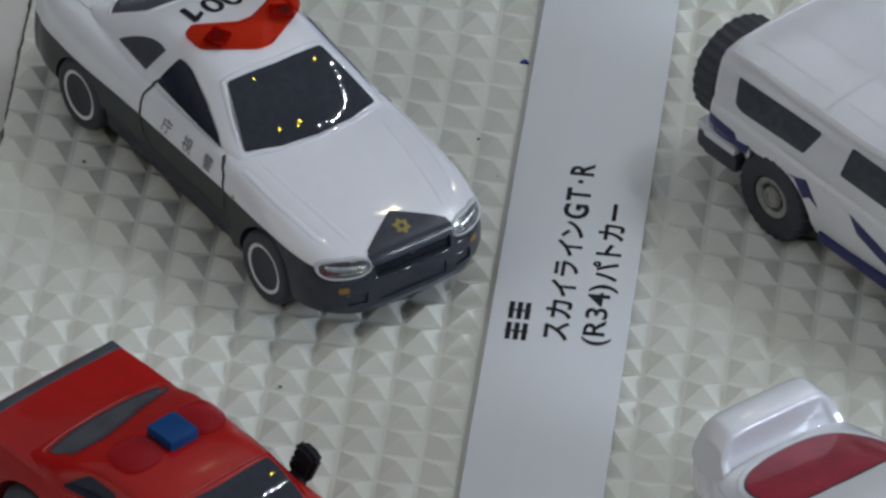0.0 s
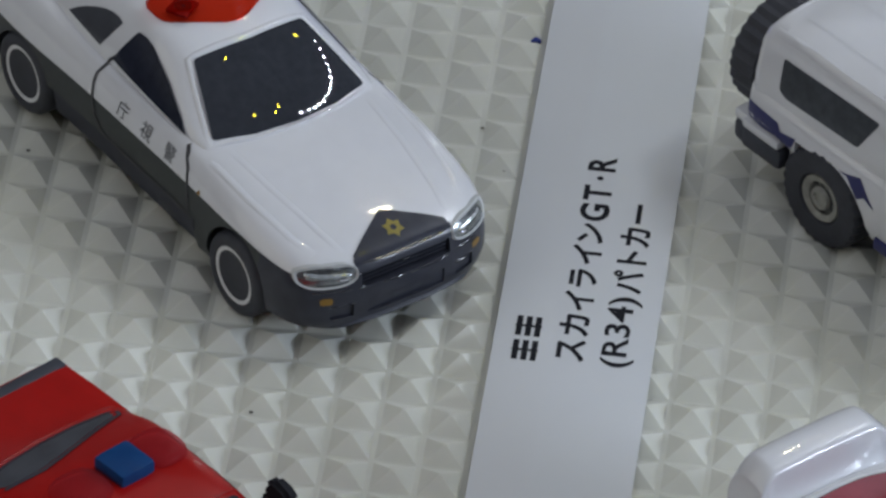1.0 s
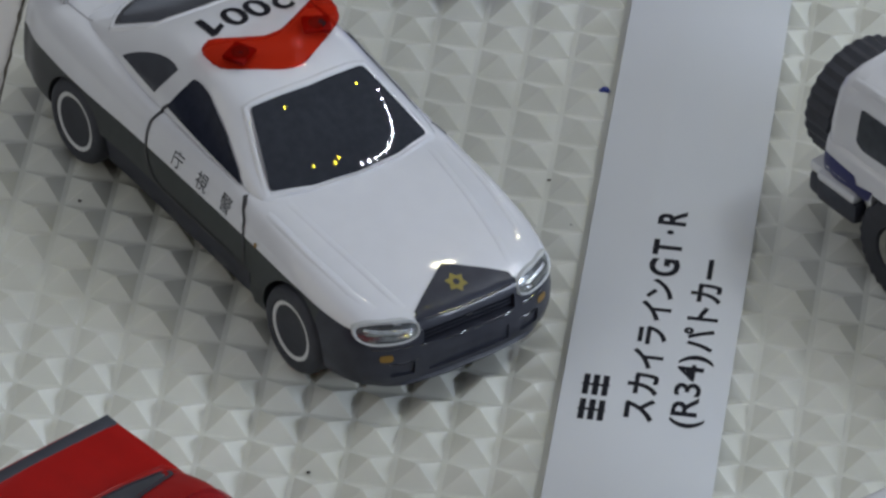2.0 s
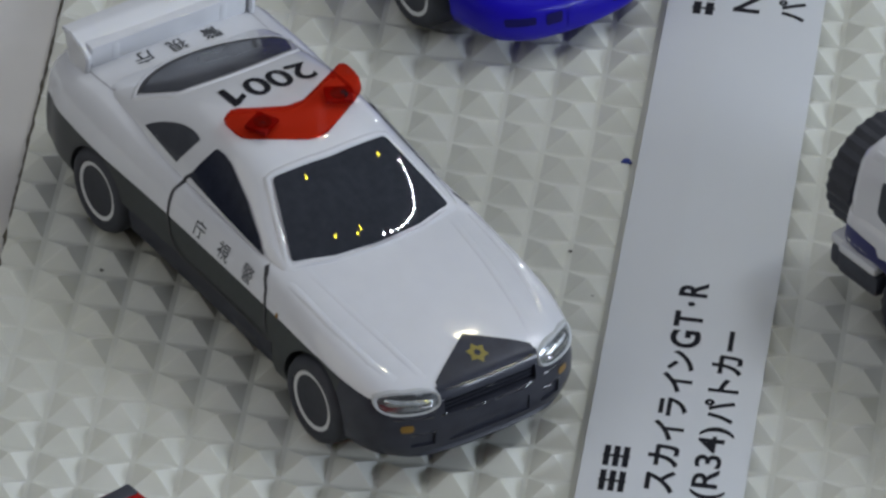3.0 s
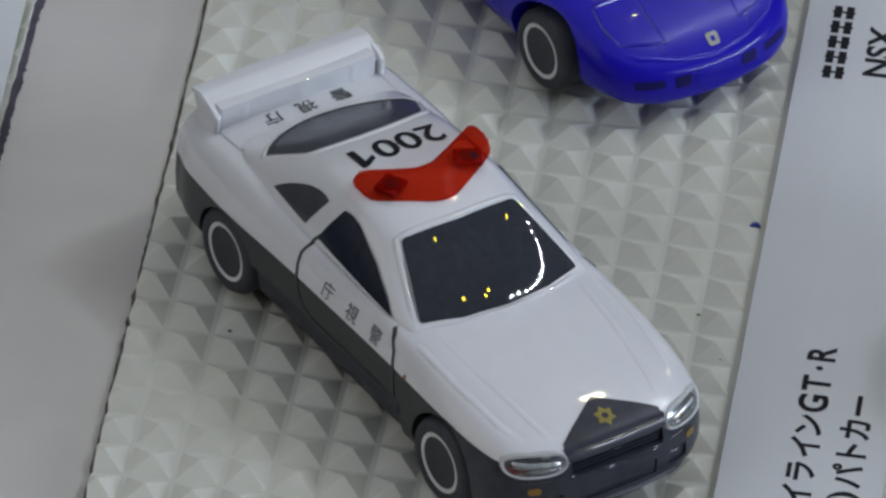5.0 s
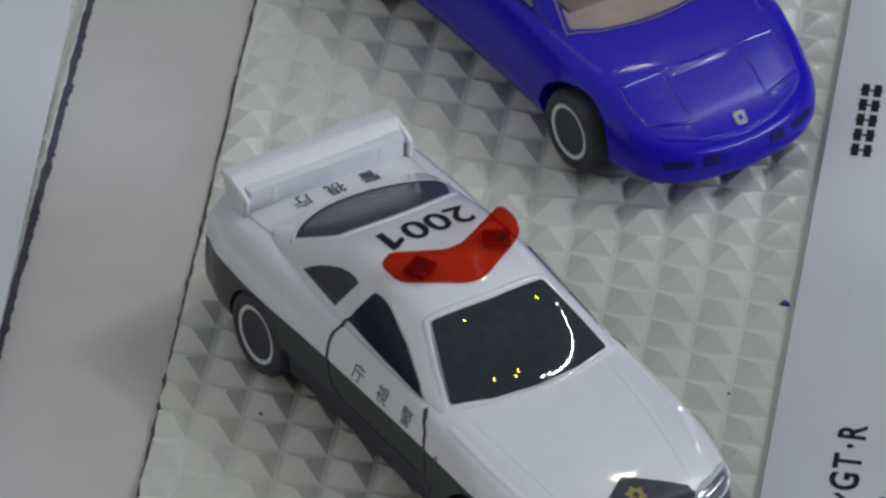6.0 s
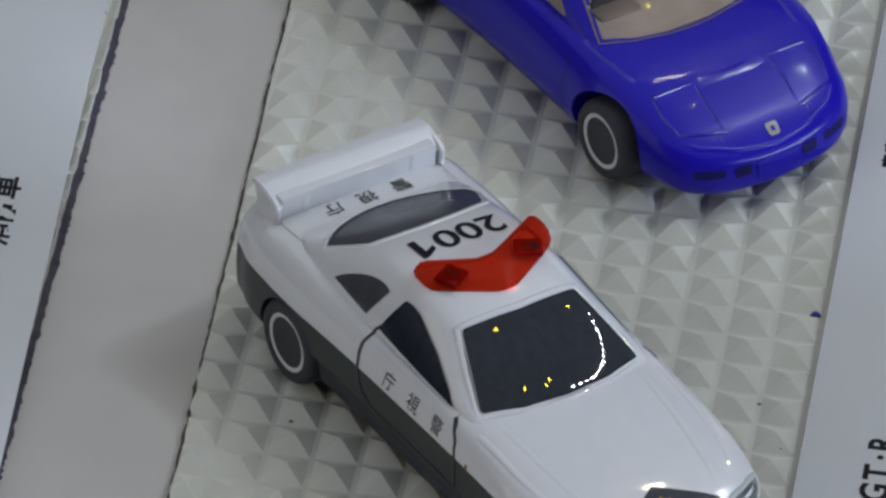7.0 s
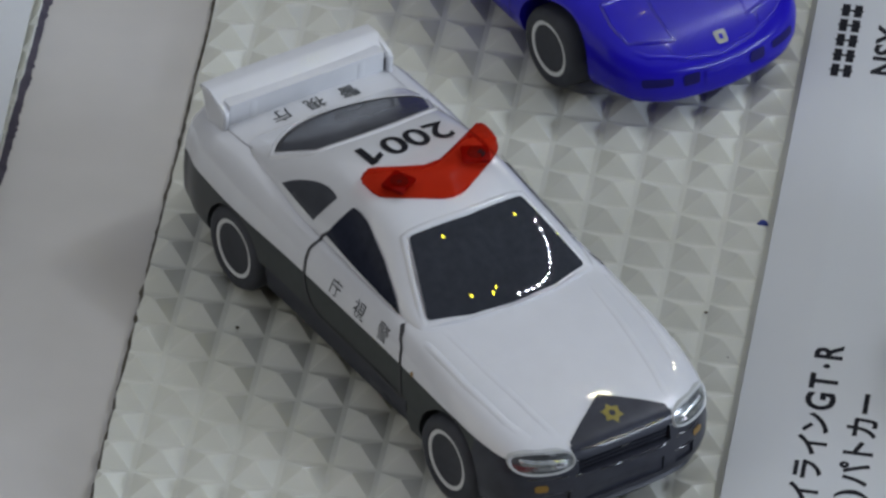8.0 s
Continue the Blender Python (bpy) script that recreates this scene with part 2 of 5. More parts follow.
def laid(bm, tree, way, proud):
    """Moves the flat mesh (u, v) onto the hull along a way, and a little out of it."""
    start, d = WAYS[way]
    for v in bm.verts:
        o = start(v.co.x, v.co.y)
        hit, n, _, _ = tree.ray_cast(o, d)
        if hit is None:
            hit, n, _, _ = tree.find_nearest(o + d * 60)
        if n.dot(d) > 0:
            n = -n
        v.co = hit + n * proud
    return bm


def pane(points, tree, way, proud=0.06, cell=1.0, corner=0.0, even=0, bulge=0.0):
    """A pane or print with that outline, laid on a hull."""
    pts = [Vector(p) for p in points]
    if corner:
        new_pts = []
        for k, p in enumerate(pts):
            a, b = pts[k - 1] - p, pts[(k + 1) % len(pts)] - p
            ra, rb = min(corner, a.length * 0.45), min(corner, b.length * 0.45)
            s, e = p + a.normalized() * ra, p + b.normalized() * rb
            for t in (0, 0.25, 0.5, 0.75, 1):
                new_pts.append(s * (1 - t) ** 2 + p * 2 * t * (1 - t) + e * t * t)
        pts = new_pts
    bm = bmesh.new()
    bm.faces.new([bm.verts.new((p.x, p.y, 0)) for p in pts])
    lo = [min(p[k] for p in pts) for k in (0, 1)]
    hi = [max(p[k] for p in pts) for k in (0, 1)]
    for k, axis in ((0, (1, 0, 0)), (1, (0, 1, 0))):
        c = lo[k] + cell * 0.5
        while c < hi[k]:
            bmesh.ops.bisect_plane(bm, geom=bm.verts[:] + bm.edges[:] + bm.faces[:], plane_co=(c, c, 0), plane_no=axis)
            c += cell
    bmesh.ops.triangulate(bm, faces=bm.faces)
    laid(bm, tree, way, proud)
    if even:
        # a pane of one clean curve: the quadratic surface that follows its rim on the hull
        axis, other = (2, 1) if way == "top" else (1, 2)
        out = 1.0 if way in ("top", "left") else -1.0
        co = np.array([v.co for v in bm.verts])
        rim = np.array([v.is_boundary for v in bm.verts])
        u, w = (co[:, 0] - co[:, 0].mean()) / 10, (co[:, other] - co[:, other].mean()) / 10
        terms = np.stack([u**0, u, w, u*u, u*w, w*w], 1)
        fit = np.linalg.lstsq(terms, co[:, axis], rcond=None)[0]
        fit[3] -= out * bulge
        smooth = terms @ fit
        lift = float(np.percentile(out * (co[:, axis] - smooth)[rim], even))
        for v, z in zip(bm.verts, smooth):
            v.co[axis] = z + out * lift
    bmesh.ops.recalc_face_normals(bm, faces=bm.faces)
    start, d = WAYS[way]
    bm.normal_update()
    if sum(f.normal.dot(d) for f in bm.faces) > 0:
        bmesh.ops.reverse_faces(bm, faces=bm.faces)
    return bm


def line(points, width, tree, way, proud=0.03, step=0.7):
    """A narrow strip along a line, laid on a hull."""
    pts = [Vector(p) for p in points]
    fine = [pts[0]]
    for a, b in zip(pts, pts[1:]):
        n = max(1, int((b - a).length / step))
        fine += [a.lerp(b, k / n) for k in range(1, n + 1)]
    bm = bmesh.new()
    pairs = []
    for k, p in enumerate(fine):
        d = (fine[min(k + 1, len(fine) - 1)] - fine[max(k - 1, 0)]).normalized()
        o = Vector((-d.y, d.x)) * width / 2
        pairs.append((bm.verts.new((*(p + o), 0)), bm.verts.new((*(p - o), 0))))
    for (a, b), (c, d) in zip(pairs, pairs[1:]):
        bm.faces.new((a, b, d, c))
    return laid(bm, tree, way, proud)


def ridge(points, width, height, tree, way, step=0.7):
    """A soft raised bead along a line on a hull; a negative height makes a groove edge that lies just under it."""
    pts = [Vector(p) for p in points]
    fine = [pts[0]]
    for a, b in zip(pts, pts[1:]):
        n = max(1, int((b - a).length / step))
        fine += [a.lerp(b, k / n) for k in range(1, n + 1)]
    bms = []
    closed = (pts[0] - pts[-1]).length < 0.01
    for off, up in ((-0.5, -0.05), (-0.25, 0.7), (0.0, 1.0), (0.25, 0.7), (0.5, -0.05)):
        row = bmesh.new()
        for k, p in enumerate(fine):
            d = (fine[min(k + 1, len(fine) - 1)] - fine[max(k - 1, 0)]).normalized()
            q = p + Vector((-d.y, d.x)) * width * off
            row.verts.new((q.x, q.y, 0))
        flat = [v.co.copy() for v in row.verts]
        laid(row, tree, way, 0.0)
        ground = [v.co.copy() for v in row.verts]
        for v, p in zip(row.verts, flat):
            v.co = p
        laid(row, tree, way, height * up)
        if not closed:
            for k, (v, g) in enumerate(zip(row.verts, ground)):
                v.co = g.lerp(v.co, min(1.0, (k + 0.01) / 4, (len(fine) - 0.99 - k) / 4))
        bms.append([v.co.copy() for v in row.verts])
        row.free()
    bm = bmesh.new()
    rows = [[bm.verts.new(c) for c in r] for r in bms]
    for r, s in zip(rows, rows[1:]):
        for k in range(len(r) - 1):
            bm.faces.new((r[k], r[k + 1], s[k + 1], s[k]))
    bmesh.ops.recalc_face_normals(bm, faces=bm.faces)
    return bm


def lettering(text, width, height, bold=0.0):
    """Flat letters that fill width x height, from the corner (0, 0)."""
    cu = bpy.data.curves.new("letters", "FONT")
    cu.body, cu.size, cu.offset, cu.resolution_u = text, 1.0, bold, 4
    ob = new("letters", cu)
    dg = bpy.context.evaluated_depsgraph_get()
    dg.update()
    bm = bmesh.new()
    bm.from_mesh(ob.evaluated_get(dg).to_mesh())
    bpy.data.objects.remove(ob)
    bpy.data.curves.remove(cu)
    lo = [min(v.co[k] for v in bm.verts) for k in (0, 1)]
    hi = [max(v.co[k] for v in bm.verts) for k in (0, 1)]
    for v in bm.verts:
        v.co = Vector(((v.co.x - lo[0]) / (hi[0] - lo[0]) * width, (v.co.y - lo[1]) / (hi[1] - lo[1]) * height, 0))
    return bm


def spaced(marks, bold=0.0):
    """Letters set one by one: character, from and to along the line, from and to above its foot."""
    bm = bmesh.new()
    for ch, u0, u1, h0, h1 in marks:
        one = lettering(ch, u1 - u0, h1 - h0, bold)
        bmesh.ops.translate(one, vec=(u0, h0, 0), verts=one.verts)
        me = bpy.data.meshes.new("letter")
        one.to_mesh(me)
        one.free()
        bm.from_mesh(me)
        bpy.data.meshes.remove(me)
    return bm


def moved(bm, f):
    for v in bm.verts:
        v.co = Vector(f(v.co))
    return bm


def bar(size, at=(0, 0, 0), bevel=0.2, turn=None):
    """A block with softened edges."""
    bm = bmesh.new()
    bmesh.ops.create_cube(bm, size=1.0)
    bmesh.ops.scale(bm, vec=size, verts=bm.verts)
    if bevel:
        bmesh.ops.bevel(bm, geom=bm.edges[:], offset=bevel, segments=2, affect="EDGES", profile=0.6)
    if turn is not None:
        bmesh.ops.transform(bm, matrix=turn, verts=bm.verts)
    bmesh.ops.translate(bm, vec=at, verts=bm.verts)
    return bm


def lathe(profile, at, sign=1, segments=44, knobs=0):
    """Turns a profile (radius, out) about an axle along y."""
    bm = bmesh.new()
    rings = []
    for r, o in profile:
        ring = []
        for k in range(segments):
            a = 2 * math.pi * k / segments
            rr = r
            if knobs and r > 0.9 * max(p[0] for p in profile):
                rr = r - 0.28 * (k % 2)
            ring.append(bm.verts.new((at[0] + rr * math.cos(a), at[1] + sign * o, at[2] + rr * math.sin(a))))
        rings.append(ring)
    for r, s in zip(rings, rings[1:]):
        for k in range(segments):
            bm.faces.new((r[k], r[(k + 1) % segments], s[(k + 1) % segments], s[k]))
    bm.faces.new(rings[0])
    bm.faces.new(rings[-1])
    bmesh.ops.recalc_face_normals(bm, faces=bm.faces)
    return bm


def wheel(car, x, side, y, radius, ring=(2.98, 3.52), width=4.2, z=None):
    """Plain plastic toy wheel with a printed ring."""
    s = side
    a = (x, s * (y - width), radius if z is None else z)
    prof = [(radius - 0.5, 0), (radius, 0.5), (radius, width - 0.8), (radius - 0.35, width - 0.2), (radius - 0.9, width),
            (ring[1] + 0.15, width - 0.05), (ring[1] + 0.1, width - 0.25), (0.3, width - 0.3)]
    w = part("wheel", lathe(prof, a, s), TYRE, car)
    o = width - 0.22
    part("rim", lathe([(ring[0], o - 0.2), (ring[0] + 0.06, o), (ring[1], o + 0.06), (ring[1] + 0.06, o - 0.2)], a, s), RIM, w, "printed silver ring")
    part("hub", lathe([(ring[0] - 0.1, o - 0.3), (ring[0] - 0.5, o - 0.22), (1.0, o - 0.28), (0.8, o - 0.2), (0.2, o - 0.18)], a, s), HUB, w)
    return w


# ---- the hall and the show case ----
def box_room():
    w, h0, h1 = 3.2, -0.95, 2.3
    for name, c, size, mat in (
        ("floor", (0, 0, h0 - 0.05), (2 * w, 2 * w, 0.1), HALLFLOOR), ("ceiling", (0, 0, h1 + 0.05), (2 * w, 2 * w, 0.1), HALLCEIL),
        ("wall_north", (0, w + 0.05, (h0 + h1) / 2), (2 * w + 0.2, 0.1, h1 - h0), HALLWALL),
        ("wall_south", (0, -w - 0.05, (h0 + h1) / 2), (2 * w + 0.2, 0.1, h1 - h0), HALLWALL),
        ("wall_east", (w + 0.05, 0, (h0 + h1) / 2), (0.1, 2 * w, h1 - h0), HALLWALL),
        ("wall_west", (-w - 0.05, 0, (h0 + h1) / 2), (0.1, 2 * w, h1 - h0), HALLWALL)):
        bm = bar([1000 * s for s in size], [1000 * p for p in c], 0)
        tagged(part(name, bm, mat, None, "plain grey painted hall surface", 0), category="hall", kind="structure")


box_room()



def hall_lamp(at, radius, material, label, stretch=1.0):
    """Small round lamp on a thin rod from the ceiling."""
    lamp = thing("hall_lamp", Matrix.Translation(at), label, "lamp", "hall lamps")
    bm = bmesh.new()
    bmesh.ops.create_uvsphere(bm, u_segments=20, v_segments=12, radius=radius * 1000)
    bmesh.ops.scale(bm, vec=(stretch, 1, 1), verts=bm.verts)
    bmesh.ops.rotate(bm, matrix=Matrix.Rotation(radians(42), 3, "Z"), verts=bm.verts)
    part("bulb", bm, material, lamp, "glowing bulb")
    top = (2.3 - at[2]) * 1000
    part("rod", bar((0.8, 0.8, top - radius * 900), (0, 0, (top + radius * 900) / 2), 0), HALLCEIL, lamp)


for dx, dy, dz in ((0.318, 0.163, 0.934), (0.392, 0.061, 0.918), (0.451, 0.137, 0.882), (0.445, 0.116, 0.888), (0.474, 0.386, 0.791), (0.293, 0.369, 0.897)):
    hall_lamp((-0.028 + 1.9 * dx, -0.038 + 1.9 * dy, 0.018 + 1.9 * dz), 0.0064, WARM, "small warm yellow hall lamp under the ceiling")
hall_lamp((0.212, 0.90, 1.40), 0.017, WARMWHITE, "warm white tube lamp under the hall ceiling", 2.6)
# four unseen lamps, added for the glints on the cars' far edges
for x in (0.28, 0.42, 0.56, 0.70):
    hall_lamp((x, 1.85, 0.46), 0.009, COOLWHITE, "added cool white lamp low in the north")

# display table with its board
tagged(part("display_board", bar((420, 460, 12), (-10, -20, -7.0), 0.5), BOARD, None, "matt grey-white board under the embossed mats", 0),
       category="display board", kind="structure")
tagged(part("table_base", bar((400, 440, 930), (-10, -20, -483), 2.0), BOARD, None, "plain grey-white pedestal under the display board", 0),
       category="pedestal", kind="structure")

PITCH, FOOT_X, FOOT_Y, PEAK = 5.3, 4.7, 4.95, 1.3
SLANT = -0.022


def embossed_mat(name, x0, x1, y0, y1, cut, side, label, slant=SLANT):
    """Plastic mat of square pyramids, one sheet, cut along a slanted ragged edge. cut: that edge's x at y = 0; side: 1 keeps what lies beyond it."""
    rng = random.Random(5 if side > 0 else 6)
    bm = bmesh.new()
    cols = range(math.floor(x0 / PITCH), math.ceil(x1 / PITCH) + 1)
    rows = range(math.floor(y0 / PITCH), math.ceil(y1 / PITCH) + 1)
    xs = [c for i in cols for c in (i * PITCH - FOOT_X, i * PITCH)]
    ys = [c for j in rows for c in (j * PITCH - FOOT_Y, j * PITCH)]
    grid = [[bm.verts.new((x, y, 0.0)) for y in ys] for x in xs]
    for a in range(len(xs) - 1):
        for b in range(len(ys) - 1):
            f = (grid[a][b], grid[a + 1][b], grid[a + 1][b + 1], grid[a][b + 1])
            if a % 2 or b % 2:
                bm.faces.new(f)
                continue
            jx, jy, jz = (rng.uniform(-0.08, 0.08) for _ in range(3))
            mx, my, t = (xs[a] + xs[a + 1]) / 2 + jx, (ys[b] + ys[b + 1]) / 2 + jy, 0.17
            top = [bm.verts.new((mx + p * t, my + q * t, PEAK + jz)) for p, q in ((-1, -1), (1, -1), (1, 1), (-1, 1))]
            for k in range(4):
                bm.faces.new((f[k], f[(k + 1) % 4], top[(k + 1) % 4], top[k]))
            bm.faces.new(top)
    n = Vector((1, -slant, 0)).normalized()
    bmesh.ops.bisect_plane(bm, geom=bm.verts[:] + bm.edges[:] + bm.faces[:], plane_co=(cut, 0, 0), plane_no=n,
                           clear_inner=side > 0, clear_outer=side < 0)
    rim = [e for e in bm.edges if e.is_boundary]
    for v in {v for e in rim for v in e.verts}:
        if abs((v.co - Vector((cut, 0, 0))).dot(n)) < 0.01:
            v.co.x += 0.28 * noise.noise(Vector((v.co.y * 0.45, cut, 0))) + rng.uniform(-0.1, 0.1)
    down = bmesh.ops.extrude_edge_only(bm, edges=rim)["geom"]
    for v in down:
        if isinstance(v, bmesh.types.BMVert):
            v.co.z = -0.95
    bmesh.ops.recalc_face_normals(bm, faces=bm.faces)
    ob = part(name, bm, MAT, None, label, 0)
    # shade in the gap beside the cut, laid on as a dark strip
    wide = 0.42 if side > 0 else 0.9
    em, y, pair = bmesh.new(), y0, None
    while y < y1:
        x = cut + slant * y + 0.25 * noise.noise(Vector((y * 0.45, cut, 0))) - side * 0.05
        w = wide * (0.75 + 0.8 * abs(noise.noise(Vector((y * 0.8, cut, 3.0)))))
        z = -0.3 if side > 0 else -0.6
        nxt = (em.verts.new((x + side * 0.06, y, z + 0.35)), em.verts.new((x - side * w, y, z - 0.3)))
        if pair:
            em.faces.new((pair[0], pair[1], nxt[1], nxt[0]) if side < 0 else (pair[0], nxt[0], nxt[1], pair[1]))
        pair, y = nxt, y + 0.6
    part("edge_shade", em, EDGE if side > 0 else DARKEDGE, ob, "dark strip for the shade along the cut edge")
    return tagged(ob, category="display mat")


embossed_mat("embossed_mat", -74, 96, -165, 122, -68.1, 1, "ivory plastic mat embossed with small square pyramids")
embossed_mat("embossed_mat", -172, -84, -165, 122, -88.1, -1, "ivory plastic mat with a ragged cut edge beside the board")


def rail_z(x, x0, x1):
    u = (x - (x0 + x1) / 2) / ((x1 - x0) / 2)
    return 1.62 + 0.65 * (1 - u * u)


def label_rail(x0, x1, slant, label):
    """Shallow arched label strip that lies on the mat."""
    bm = bmesh.new()
    n = 22
    xs = [x0 + (x1 - x0) * k / n for k in range(n + 1)]
    ys = [-165 + 287 * k / 24 for k in range(25)]
    rows = []
    for y in ys:
        top = [(x + slant * y, y, rail_z(x, x0, x1)) for x in xs]
        low = [(x + slant * y, y, rail_z(x, x0, x1) - 0.25) for x in reversed(xs)]
        rows.append([bm.verts.new(p) for p in top + low])
    m = len(rows[0])
    for r, s in zip(rows, rows[1:]):
        for k in range(m):
            bm.faces.new((r[k], r[(k + 1) % m], s[(k + 1) % m], s[k]))
    bm.faces.new(rows[0])
    bm.faces.new(rows[-1])
    bmesh.ops.recalc_face_normals(bm, faces=bm.faces)
    return tagged(part("label_rail", bm, RAIL, None, label, 50), category="label strip")


RAIL_A, RAIL_B, TURN_B = (0.8, 18.9), (-106.5, -88.3), -0.046
rail_a = label_rail(*RAIL_A, 0.0, "arched white label strip with black lettering between the cars")
rail_b = label_rail(*RAIL_B, TURN_B, "arched white label strip with black lettering on the cut mat")


def on_rail(rail, xs, base, y, bm, slant=0.0):
    """Letters whose line runs along +y, with their feet at x = base."""
    def place(co):
        x, yy = base - co.y, y + co.x
        z = rail_z(x, *xs)
        return (x + slant * yy, yy - 1.3 * (z - 1.5), z + 0.03)
    return part("lettering", moved(bm, place), INK, rail, "black printed letters", 0)


def glyph_blocks(n, width, height, cols):
    """Plain bars for a maker's name: n upright blocks of a few bars."""
    bm = bmesh.new()
    w = width / n
    for k in range(n):
        for c in range(cols):
            y = height * (c + 0.5) / cols
            t = height / cols * 0.32
            x0, x1 = k * w + w * 0.08, k * w + w * 0.9
            bm.faces.new([bm.verts.new(p) for p in ((x0, y - t, 0), (x1, y - t, 0), (x1, y + t, 0), (x0, y + t, 0))])
        x = k * w + w * 0.5
        bm.faces.new([bm.verts.new(p) for p in ((x - 0.2, 0.1, 0.001), (x + 0.2, 0.1, 0.001), (x + 0.2, height - 0.1, 0.001), (x - 0.2, height - 0.1, 0.001))])
    return bm


on_rail(rail_a, RAIL_A, 6.1, -61.0, glyph_blocks(2, 8.6, 3.2, 3))
on_rail(rail_a, RAIL_A, 11.3, -60.0, spaced((("ス", 0, 3.9, 0, 3.3), ("カ", 4.5, 8.4, 0, 3.4), ("イ", 9.1, 12.6, 0, 3.4), ("ラ", 13.4, 16.7, 0, 3.2), ("イ", 17.6, 21.1, 0, 3.4),
    ("ン", 21.5, 25.1, 0.1, 3.1), ("G", 25.6, 28.8, -0.1, 3.3), ("T", 29.4, 32.2, 0, 3.2), ("・", 33.2, 34.0, 1.2, 2.0), ("R", 34.9, 37.6, 0, 3.2)), 0.03))
on_rail(rail_a, RAIL_A, 16.8, -60.3, lettering("(R34)", 12.7, 3.8, 0.016))
on_rail(rail_a, RAIL_A, 16.5, -46.9, lettering("パトカー", 16.4, 3.5, 0.03))
on_rail(rail_a, RAIL_A, 6.5, 27.8, glyph_blocks(5, 15.0, 2.9, 2))
on_rail(rail_a, RAIL_A, 11.6, 29.3, lettering("NSX", 10.0, 3.2, 0.03))
on_rail(rail_a, RAIL_A, 16.9, 28.6, lettering("パトカー", 16.0, 3.3, 0.03))
on_rail(rail_b, RAIL_B, -93.0, -6.8, lettering("消防車", 13.4, 3.5, 0.03), TURN_B)


def crumb(x, y, z, r, mat, label):
    bm = bmesh.new()
    bmesh.ops.create_icosphere(bm, subdivisions=2, radius=r)
    rng = random.Random(int(x * 10))
    for v in bm.verts:
        v.co *= rng.uniform(0.7, 1.2)
        v.co.x *= 1.3
        v.co.z *= 0.6
    moved(bm, lambda c: (c.x + x, c.y + y, c.z + z))
    return tagged(part("crumb", bm, mat, None, label), category="crumb", group="crumbs on the mat")


crumb(-0.6, 0.0, 0.25, 0.5, BLUEDIRT, "tiny blue crumb lying on the embossed mat")
for cx, cy in ((-1.5, -25.4), (-56.1, -31.0), (-4.9, -17.8), (24.8, -56.3), (24.1, -66.4), (25.3, -12.1), (-55.7, -51.5), (-55.0, -51.8), (-6.8, 12.1), (20.1, -11.6), (-24.5, -73.5)):
    crumb(cx, cy, 0.3, 0.19, DIRT, "tiny dark crumb lying on the embossed mat")


